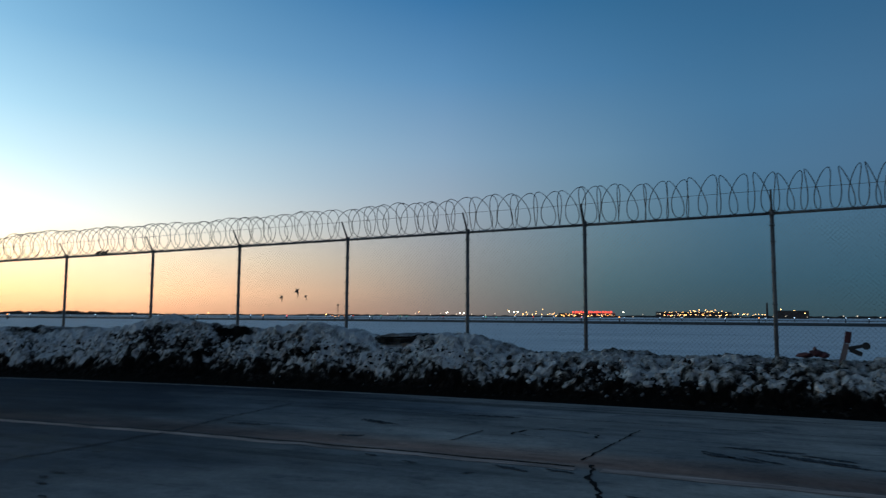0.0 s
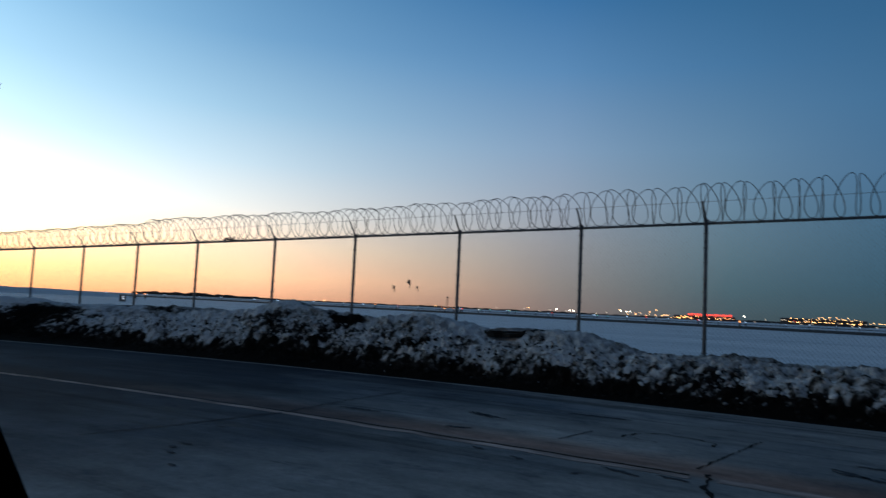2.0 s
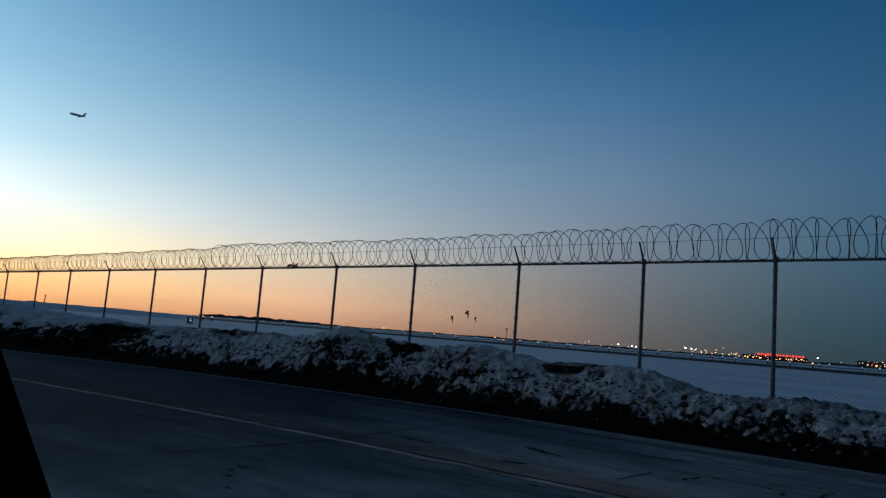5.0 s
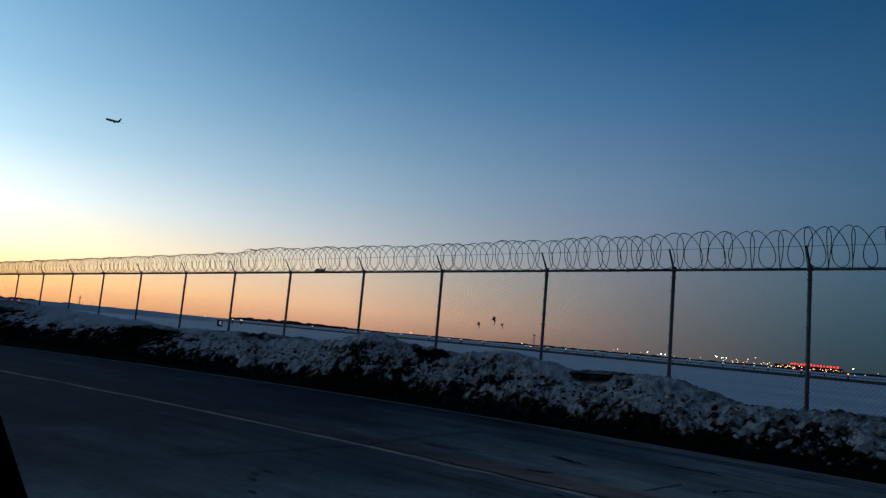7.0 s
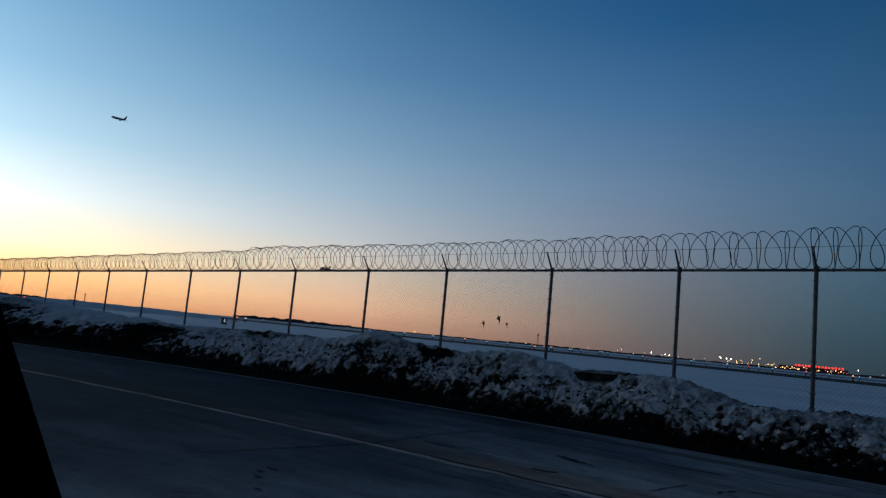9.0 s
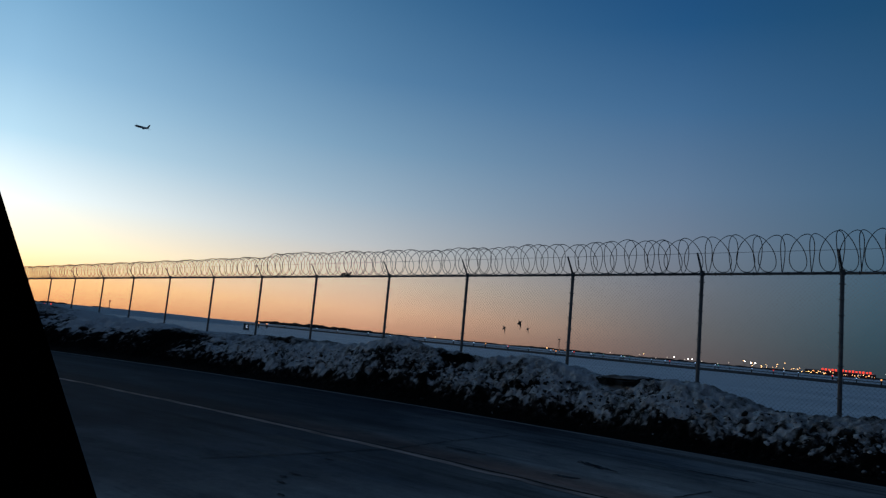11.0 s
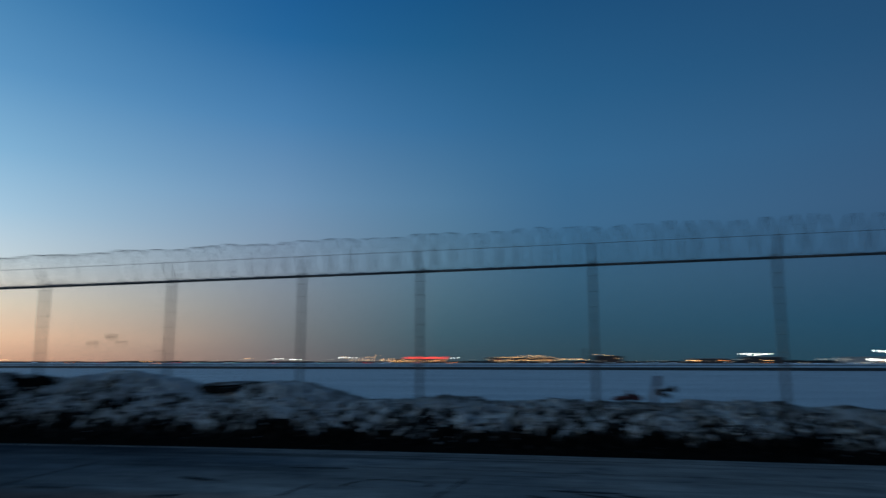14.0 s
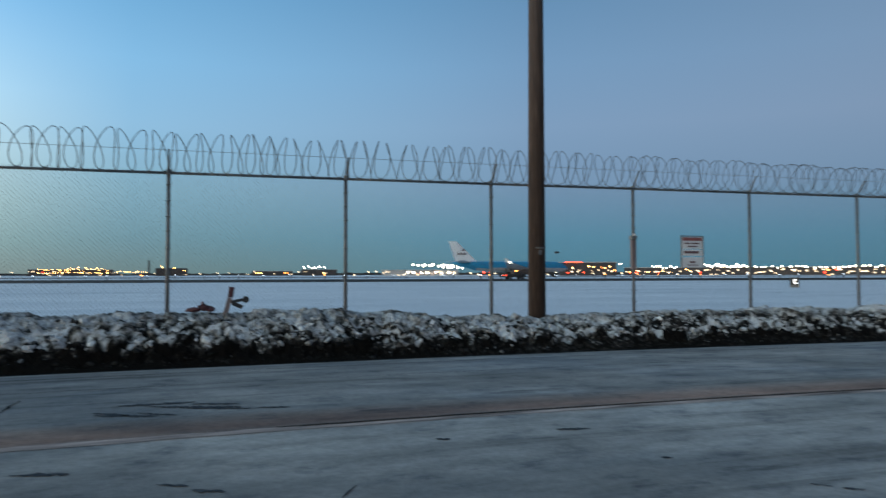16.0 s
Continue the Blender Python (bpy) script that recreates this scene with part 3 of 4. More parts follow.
def build_chunks():
    """Broken ice and clods that lie along the foot of the bank."""
    rng = random.Random(5)
    verts, faces = [], []
    for i in range(60):
        x = rng.uniform(-9, 8)
        u = rng.uniform(0.22, 0.6)
        r = rng.uniform(0.012, 0.034) * (1.5 if rng.random() < 0.12 else 1)
        z = float(bank_surface(np.array([x]), np.array([u]))[0][0])
        bm = lump_mesh(rng)
        base = len(verts)
        for v in bm.verts:
            verts.append((x + v.co.x * r, float(bank_y(x, u)) + v.co.y * r, max(z, 0) + v.co.z * r + r * 0.2))
        bm.verts.index_update()
        for f in bm.faces:
            faces.append([base + v.index for v in f.verts])
        bm.free()
    ob = from_arrays("ice_rubble", verts, faces, M_ICE, smooth=False)
    tagged(ob, "broken grey ice lumps along the snow bank's foot", "ice rubble", kind="stuff")


build_chunks()


def clod_material(name, stops):
    m = material(name, stops, 6, rough=0.95, bump=0.5, bump_scale=25, spec=0.03)
    n, l = m.node_tree.nodes, m.node_tree.links
    b = n["Principled BSDF"]
    rp = b.inputs["Base Color"].links[0].from_node
    grain = rp.inputs[0].links[0].from_socket
    geo = n.new("ShaderNodeNewGeometry")
    mix = n.new("ShaderNodeMath")
    mix.operation = "MULTIPLY_ADD"
    mix.inputs[1].default_value = 0.35
    off = n.new("ShaderNodeMath")
    off.operation = "ADD"
    off.inputs[1].default_value = -0.175
    l.new(geo.outputs["Random Per Island"], off.inputs[0])
    l.new(grain, mix.inputs[0])
    l.new(off.outputs[0], mix.inputs[2])
    l.new(mix.outputs[0], rp.inputs[0])
    return m


M_CLOD = clod_material("mixed_snow_clods", [(0.1, (0.016, 0.015, 0.014, 1)), (0.3, (0.07, 0.068, 0.065, 1)), (0.5, (0.28, 0.28, 0.275, 1)), (0.75, (0.47, 0.475, 0.475, 1)), (1.0, (0.66, 0.67, 0.67, 1))])
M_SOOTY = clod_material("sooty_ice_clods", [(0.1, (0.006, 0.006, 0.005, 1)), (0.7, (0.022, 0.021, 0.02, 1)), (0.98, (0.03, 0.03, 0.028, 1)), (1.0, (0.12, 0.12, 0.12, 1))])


def build_clods(name, count, x0, x1, rel0, rel1, r0, r1, mat, seed, label):
    """Broken lumps that make up the face of the bank."""
    rng = np.random.RandomState(seed)
    shapes = []
    for k in range(8):
        bm = bmesh.new()
        bmesh.ops.create_icosphere(bm, subdivisions=1, radius=1)
        bm.verts.index_update()
        co = np.array([v.co[:] for v in bm.verts]) * rng.uniform(0.45, 1.25, (len(bm.verts), 1))
        shapes.append((co, np.array([[v.index for v in f.verts] for f in bm.faces])))
        bm.free()
    xs, us = rng.uniform(x0, x1, count * 4), rng.uniform(0.1, 1.5, count * 4)
    z = bank_surface(xs, us)[0]
    rel = z / np.interp(xs, CREST_X, CREST_H)
    keep = np.where((rel > rel0) & (rel < rel1))[0][:count]
    verts, faces, base = [], [], 0
    for i in keep:
        co, fa = shapes[rng.randint(8)]
        r = r0 + (r1 - r0) * rng.rand() ** 2.2
        t = rng.uniform(0, 6.283)
        c, sn = math.cos(t), math.sin(t)
        q = co * (r * rng.uniform(0.8, 1.35), r, r * rng.uniform(0.6, 0.95))
        q = np.stack([q[:, 0] * c - q[:, 2] * sn * 0.5 - q[:, 1] * sn, q[:, 0] * sn + q[:, 1] * c, q[:, 2] + 0.3 * q[:, 0]], 1)
        verts.append(q + (xs[i], bank_y(xs[i], us[i]), z[i] - 0.42 * r))
        faces.append(fa + base)
        base += len(co)
    ob = from_arrays(name, np.concatenate(verts).tolist(), np.concatenate(faces).tolist(), mat, smooth=False)
    tagged(ob, label, "snow lumps", kind="stuff")


build_clods("snow_clods", 2600, -4.5, 18, 0.42, 0.97, 0.018, 0.075, M_CLOD, 3, "broken lumps of grey and white snow on the bank")
build_clods("snow_clods", 1300, -17, -4.5, 0.45, 0.85, 0.015, 0.06, M_CLOD, 5, "broken lumps of grey and white snow on the bank")
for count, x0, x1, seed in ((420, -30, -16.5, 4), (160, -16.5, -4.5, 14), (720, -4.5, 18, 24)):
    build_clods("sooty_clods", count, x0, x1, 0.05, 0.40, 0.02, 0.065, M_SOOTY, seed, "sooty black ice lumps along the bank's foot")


def build_slab():
    s = thing("broken_slab", pose(-6.75, 12.05, 0.87, 4, -3, 4), "dark broken slab of asphalt lying on the snow bank", "slab")
    rng = random.Random(12)
    for name, cx, cy, rx, ry, z, h in (("plate", 0.0, 0.0, 0.62, 0.3, 0.0, 0.06), ("plate", -0.26, -0.03, 0.34, 0.2, 0.055, 0.04), ("plate", 0.36, 0.06, 0.24, 0.17, 0.05, 0.05)):
        bm = bmesh.new()
        n = 18
        rim = [(cx + rx * math.cos(a) * rng.uniform(0.7, 1.12), cy + ry * math.sin(a) * rng.uniform(0.7, 1.15)) for a in [k * 2 * math.pi / n for k in range(n)]]
        low = [bm.verts.new((x * 0.97, y * 0.97, z - 0.02)) for x, y in rim]
        top = [bm.verts.new((x, y, z + h + rng.uniform(-0.02, 0.012))) for x, y in rim]
        mid = bm.verts.new((cx, cy, z + h))
        bm.faces.new(low[::-1])
        for i in range(n):
            bm.faces.new((low[i], low[(i + 1) % n], top[(i + 1) % n], top[i]))
            bm.faces.new((top[i], top[(i + 1) % n], mid))
        part(name, bm, M_DIRT, s)
    cap = bmesh.new()
    bmesh.ops.create_icosphere(cap, subdivisions=4, radius=1)
    for v in cap.verts:
        k = noise.noise(v.co * 3.1) * 0.8 + noise.noise(v.co * 8.0) * 0.5
        v.co = Vector((v.co.x * 0.5 * (1 + 0.25 * k), 0.06 + v.co.y * 0.2 * (1 + 0.3 * k), max(v.co.z, -0.2) * 0.05 * (0.8 + k) + 0.085))
    part("snow_cap", cap, M_ICE, s, "crust of grey snow", smooth=True)


build_slab()


# ---- perimeter fence ----
POST_X = [-72.5, -69.4, -66.2, -63.2, -60.1, -57.0, -53.9, -51.0, -48.9, -45.95, -42.7, -39.23, -36.06, -32.78, -29.76, -26.58, -23.33, -20.3, -17.41, -14.25, -11.5, -8.54, -5.74, -3.4,
          -0.27, 2.76, 5.68, 9.01, 12.19, 15.58, 18.7, 21.8, 24.9, 28.0, 31.1, 34.2]


def fence_y(x):
    return FENCE_Y + FENCE_SLOPE * x


def rail_z(x):
    return RAIL_Z + RAIL_SLOPE * x


tie_shape = box((0, 0, 0), (0.012, 0.062, 0.062), bevel=0.004)
TIE = bpy.data.meshes.new("tie")
tie_shape.to_mesh(TIE)
tie_shape.free()
TIE.materials.append(M_WIRE)


post_tie_shape = box((0, 0, 0), (0.09, 0.09, 0.016), bevel=0.006)
POST_TIE = bpy.data.meshes.new("tie")
post_tie_shape.to_mesh(POST_TIE)
post_tie_shape.free()
POST_TIE.materials.append(M_WIRE)


def build_fence():
    f = thing("fence", (0, 0, 0), "tall galvanised chain-link perimeter fence in snow", "fence")
    for i, x in enumerate(POST_X):
        y, z = fence_y(x), rail_z(x)
        r = 0.034
        post = part("post", rod((x, y, 0.0), (x, y, z + 0.03), r, sides=10), M_STEEL, f, smooth=True)
        arm = bmesh.new()
        add_rod(arm, (x, y, z), (x, y - 0.24, z + 0.36), 0.022, 0.016, 6)
        add_rod(arm, (x, y, z - 0.03), (x, y, z + 0.06), 0.048, 0.044, 10)
        part("arm", arm, M_STEEL, f, "outward-leaning barbed wire arm")
        if -26 < x < 16:
            for k in range(9):
                tie = new("tie", POST_TIE)
                tie.parent = f
                tie.matrix_basis = pose(x, y - 0.004, 0.75 + 0.262 * k + 0.02 * math.sin(9 * k + x))
        if i:
            xa = POST_X[i - 1]
            ya, za = fence_y(xa), rail_z(xa)
            part("top_rail", rod((xa, ya, za), (x, y, z), 0.024, sides=8), M_STEEL, f, smooth=True)
            part("strand", rod((xa, ya - 0.24, za + 0.35), (x, y - 0.24, z + 0.35), 0.0035, sides=4), M_WIRE, f, "barbed wire strand")
            part("chain_link", chain_link(xa, x), M_WIRE, f)
            k = xa + 0.25
            while k < x and -26 < xa < 16:
                tie = new("tie", TIE)
                tie.parent = f
                tie.matrix_basis = pose(k, fence_y(k) - 0.004, rail_z(k))
                k += 0.33 + 0.08 * math.sin(k * 7)
    return f


def chain_link(xa, xb):
    """Woven diamonds of one bay: straight wires both ways, clipped to the bay."""
    bm = bmesh.new()
    z0, cell, r = 0.25, 0.074, 0.00088
    zt = rail_z((xa + xb) / 2) + 0.045
    h = zt - z0
    for sgn in (1, -1):
        x = xa - h
        while x < xb + h:
            a, b = (x, z0), (x + sgn * h, zt)
            s0, s1 = 0.0, 1.0
            d = b[0] - a[0]
            lo, hi = sorted(((xa - a[0]) / d, (xb - a[0]) / d))
            s0, s1 = max(s0, lo), min(s1, hi)
            if s1 - s0 > 0.01:
                p = [(a[0] + d * s, z0 + h * s) for s in (s0, s1)]
                q = []
                for px, pz in p:
                    y = fence_y(px) + sgn * 0.002 - 0.042
                    q.append([bm.verts.new((px + ox, y + oy, pz + oz)) for ox, oy, oz in ((-r, -r, -sgn * -r), (r, -r, sgn * -r), (0, r, 0))])
                for i in range(3):
                    j = (i + 1) % 3
                    bm.faces.new((q[0][i], q[0][j], q[1][j], q[1][i]))
            x += cell
    return bm


build_fence()


def build_coils():
    for x0, x1, r, pitch, seed, label in ((-19.6, 34, 0.343, 0.205, 3, "wide coil of razor wire along the fence top"), (-72, -19.4, 0.312, 0.19, 8, "narrower coil of razor wire along the fence top")):
        verts, faces, blades = coil_mesh(x0, x1, r, pitch, seed)
        at = (x0, float(fence_y(x0)), float(rail_z(x0)))
        coil = thing("razor_wire_coil", at, label, "razor wire", "razor wire on the fence")
        shift = lambda pts: [(p[0] - at[0], p[1] - at[1], p[2] - at[2]) for p in pts]
        from_arrays("wire", shift(verts), faces, M_RAZOR, coil)
        barb = from_arrays("barbs", shift(blades), [tuple(range(i, i + 4)) for i in range(0, len(blades), 4)], M_RAZOR, coil, smooth=False)
        tagged(barb, "short sharp steel barbs", kind="stuff")


# the wide coil bulges at its western end and sags beyond
COIL_X, COIL_R = [-19.7, -19.6, -17, -12, -3, 34], [1.0, 1.05, 1.0, 0.91, 0.96, 0.97]


def coil_mesh(x0, x1, radius, pitch, seed):
    turns = (x1 - x0) / pitch
    n = int(turns * 30)
    path = []
    for i in range(n + 1):
        th = 2 * math.pi * turns * i / n
        k = th / (2 * math.pi)
        sway = 0.34 * math.sin(k * 0.31 + seed) + 0.22 * math.sin(k * 0.83) + 0.10 * math.sin(k * 2.1 + 1)
        # neighbouring turns lean together in pairs, as clipped concertina wire does
        x = x0 + pitch * k + pitch * (0.27 * math.cos(1.5 * th) + 0.20 * math.sin(th) + sway)
        rr = radius * float(np.interp(x, COIL_X, COIL_R)) * (1 + 0.03 * math.sin(k * 0.61 + seed) + 0.02 * math.sin(k * 1.7))
        path.append(Vector((x, fence_y(x) - 0.10 + rr * 0.95 * math.sin(th), rail_z(x) + 0.015 + rr * (1 + math.cos(th)))))
    rings, blades = [], []
    faces = []
    for i, p in enumerate(path):
        d = (path[min(i + 1, n)] - path[max(i - 1, 0)]).normalized()
        side = d.cross(Vector((1, 0, 0)))
        side = side.normalized() if side.length > 0.01 else Vector((0, 0, 1))
        up = d.cross(side)
        r = 0.0074
        rings += [tuple(p + side * r), tuple(p + up * r), tuple(p - side * r), tuple(p - up * r)]
        if i:
            a, b = 4 * (i - 1), 4 * i
            faces += [(a + k, a + (k + 1) % 4, b + (k + 1) % 4, b + k) for k in range(4)]
        if i % 2 == 0 and -40 < p.x < 22:
            blades += [tuple(p + d * 0.014), tuple(p + up * 0.011), tuple(p - d * 0.014), tuple(p - up * 0.011)]
    return rings, faces, blades


build_coils()


# ---- utility pole, sign and things at the fence ----
def build_pole():
    p = thing("utility_pole", (6.3, 12.2, 0.2), "tall brown creosoted wooden utility pole in the snow", "utility pole")
    bm = bmesh.new()
    bmesh.ops.create_cone(bm, cap_ends=True, segments=20, radius1=0.172, radius2=0.128, depth=10.0, matrix=pose(0.0, 0, 5.0, 0, 0.15, 0))
    part("shaft", bm, M_WOOD, p, smooth=True)
    part("band", rod((0.0, 0, 1.62), (0.0, 0, 1.65), 0.17, sides=20), M_WIRE, p, "thin metal band")
    part("tag", box((-0.02, -0.166, 1.55), (0.06, 0.008, 0.09)), M_STEEL, p, "small metal tag")


build_pole()


def build_sign():
    s = thing("warning_sign", pose(10.5, fence_y(10.5) - 0.075, 1.47), "white warning sign boards wired to the chain-link fence", "sign")
    for z, h in ((0.55, 0.27), (0.335, 0.15), (0.125, 0.245)):
        part("board", box((0, 0, z), (0.56, 0.012, h - 0.013), bevel=0.003), M_SIGN, s)
    part("header", box((0, -0.008, 0.635), (0.52, 0.004, 0.075)), M_HEADER, s, "dull red header band")
    for x, z, w, h in ((-0.14, 0.54, 0.16, 0.028), (0.08, 0.54, 0.22, 0.028), (0, 0.475, 0.26, 0.026), (-0.03, 0.345, 0.40, 0.05), (0, 0.13, 0.14, 0.04), (0, 0.065, 0.30, 0.016)):
        part("lettering", box((x, -0.009, z), (w, 0.004, h)), M_INK, s, "illegible dark lettering bar")
    for x in (-0.293, 0.293):
        part("frame", box((x, 0.004, 0.355), (0.022, 0.02, 0.71)), M_STEEL, s)
        for z in (0.05, 0.66):
            part("wire_tie", box((x, -0.012, z), (0.03, 0.01, 0.012)), M_WIRE, s)
    part("frame", box((0, 0.004, 0.70), (0.61, 0.02, 0.022)), M_STEEL, s)


build_sign()


def build_post_box():
    x = 9.01
    s = thing("sensor_box", pose(x - 0.05, fence_y(x) - 0.07, 1.45), "small weathered sensor housing strapped to a fence post", "sensor box")
    part("housing", box((0, 0, 0.3), (0.11, 0.08, 0.62), bevel=0.01), M_STAKE, s)
    part("cap", box((0, 0, 0.66), (0.15, 0.11, 0.1), bevel=0.015), M_STEEL, s)
    part("lens", rod((0, -0.06, 0.72), (0, -0.03, 0.72), 0.03, sides=10), M_SIGN, s)


build_post_box()


def build_stake():
    s = thing("broken_marker", pose(0.66, 12.0, 0.64), "broken leaning marker board with dark red bracket in snow", "road marker")
    part("board", box((-0.035, 0, 0.13), (0.075, 0.02, 0.42), pose(0, 0, 0, 0, 14, 0), 0.004), M_STAKE, s)
    part("blade", box((0.035, 0.0, 0.42), (0.085, 0.02, 0.17), pose(0, 0, 0, 0, 8, 0), 0.01), M_RUST, s)
    part("bracket", box((0.13, -0.01, 0.28), (0.2, 0.03, 0.05), pose(0, 0, 0, 0, -12, 0), 0.006), M_LITTER, s)
    part("bracket", box((0.13, -0.01, 0.21), (0.17, 0.03, 0.065), pose(0, 0, 0, 0, 24, 0), 0.006), M_LITTER, s)
    part("knob", rod((0.26, -0.03, 0.3), (0.26, 0.03, 0.3), 0.055, sides=9), M_LITTER, s)


build_stake()


def build_wreckage():
    rng = random.Random(9)
    s = thing("red_debris", pose(0.24, 12.0, 0.74), "crumpled dark red plastic debris lying on the snow bank", "debris")
    for x, z, sx, sz in ((-0.1, 0.05, 0.15, 0.05), (0.04, 0.08, 0.12, 0.06), (0.15, 0.05, 0.09, 0.055), (0.02, 0.14, 0.03, 0.04)):
        bm = lump_mesh(rng)
        bmesh.ops.transform(bm, matrix=Matrix.Translation((x, 0, z)) @ Matrix.Diagonal((sx, 0.08, sz * 1.4, 1)), verts=bm.verts)
        part("fragment", bm, M_RUST, s)


build_wreckage()


def scrap_mesh(rng, r):
    """A torn scrap, crumpled and ragged, with a tail that dangles."""
    bm = bmesh.new()
    rim = []
    for k in range(9):
        a = 2 * math.pi * k / 9
        q = r * (1.35 if k % 2 else 0.62) * rng.uniform(0.7, 1.15)
        rim.append((q * math.cos(a), q * math.sin(a)))
    front = [bm.verts.new((x, -0.006 + rng.uniform(-0.012, 0.012), z)) for x, z in rim]
    rear = [bm.verts.new((x, v.co.y + 0.006, z)) for (x, z), v in zip(rim, front)]
    mid = [bm.verts.new((0, y, 0)) for y in (-0.03, 0.014)]
    for k in range(9):
        n = (k + 1) % 9
        bm.faces.new((front[k], front[n], mid[0]))
        bm.faces.new((rear[n], rear[k], mid[1]))
        bm.faces.new((front[n], front[k], rear[k], rear[n]))
    add_box(bm, (0.3 * r, 0, -1.5 * r), (0.012, 0.006, 1.5 * r), pose(0, 0, 0, 0, rng.uniform(-35, 35), 0))
    return bm


def build_litter():
    rng = random.Random(4)
    for x, z, r, name in ((-9.79, 1.87, 0.066, "plastic_scrap"), (-10.21, 1.735, 0.05, "plastic_scrap"), (-9.56, 1.745, 0.038, "plastic_scrap")):
        bm = scrap_mesh(rng, r)
        bmesh.ops.translate(bm, verts=bm.verts, vec=(x, fence_y(x) - 0.06, z))
        tagged(mesh_object(name, bm, M_LITTER), "dark scrap of plastic caught in the fence mesh", "litter", group="litter in the fence")
    x = -16.05
    bm = bmesh.new()
    for k in range(7):
        add_box(bm, (x + rng.uniform(-0.2, 0.2), fence_y(x) - 0.03, rail_z(x) + 0.04 + rng.uniform(0, 0.05)), (rng.uniform(0.05, 0.16), 0.04, 0.03), pose(0, 0, 0, 0, rng.uniform(-40, 40), 0))
    tagged(mesh_object("plastic_scrap", bm, M_LITTER), "torn dark rag snagged on the fence's top rail", "litter", group="litter in the fence")


build_litter()


# ---- vehicle window pillar beside the camera ----
def build_pillar():
    s = thing("vehicle_pillar", (0, 0, 0), "black door-frame pillar of the parked vehicle", "vehicle pillar")
    a, b = Vector((-0.599, 0.182, 1.344)), Vector((-0.572, 0.304, 1.055))
    d = (b - a).normalized()
    away = Vector((0, 0, 1)).cross((a + b) / 2 - Vector((0, 0, 1.2))).normalized()   # sideways, out of the view
    top, low = a - d * 0.65, b + d * (b.z / -d.z)
    bm = bmesh.new()
    deep = Vector((a.x, a.y, 0)).normalized()
    rings = []
    for p, w in ((top, 0.10), (a, 0.13), (b, 0.17), (low, 0.24)):
        rings.append([bm.verts.new(p), bm.verts.new(p + away * w), bm.verts.new(p + away * w + deep * 0.09), bm.verts.new(p + away * 0.02 + deep * 0.09)])
    for r, q in zip(rings, rings[1:]):
        for i in range(4):
            bm.faces.new((r[i], r[(i + 1) % 4], q[(i + 1) % 4], q[i]))
    bm.faces.new(rings[0])
    bm.faces.new(rings[-1][::-1])
    bmesh.ops.recalc_face_normals(bm, faces=bm.faces)
    part("pillar", bm, M_BLACK, s)


build_pillar()


# ---- aircraft ----
def lathe_x(stations, sides=20):
    """A hull along x from stations (x, half width, half height, centre z)."""
    bm = bmesh.new()
    rings = []
    for x, w, h, zc in stations:
        rings.append([bm.verts.new((x, w * math.cos(2 * math.pi * k / sides), zc + h * math.sin(2 * math.pi * k / sides))) for k in range(sides)])
    for r, q in zip(rings, rings[1:]):
        for i in range(sides):
            bm.faces.new((r[i], r[(i + 1) % sides], q[(i + 1) % sides], q[i]))
    bm.faces.new(rings[0][::-1])
    bm.faces.new(rings[-1])
    bmesh.ops.recalc_face_normals(bm, faces=bm.faces)
    return bm


def wing(root_x, root_c, tip_x, tip_c, y0, y1, z0, z1, thick, upright=False):
    """A tapered swept slab; upright makes a fin of it."""
    bm = bmesh.new()
    rows = []
    for x, c, y, z, t in ((root_x, root_c, y0, z0, thick), (tip_x, tip_c, y1, z1, thick * 0.35)):
        prof = [(x, 0), (x - c * 0.3, t / 2), (x - c, 0), (x - c * 0.3, -t / 2)]
        rows.append([bm.verts.new((px, pz, y) if upright else (px, y, z + pz)) for px, pz in prof])
    for i in range(4):
        bm.faces.new((rows[0][i], rows[0][(i + 1) % 4], rows[1][(i + 1) % 4], rows[1][i]))
    bm.faces.new(rows[0])
    bm.faces.new(rows[1][::-1])
    bmesh.ops.recalc_face_normals(bm, faces=bm.faces)
    return bm


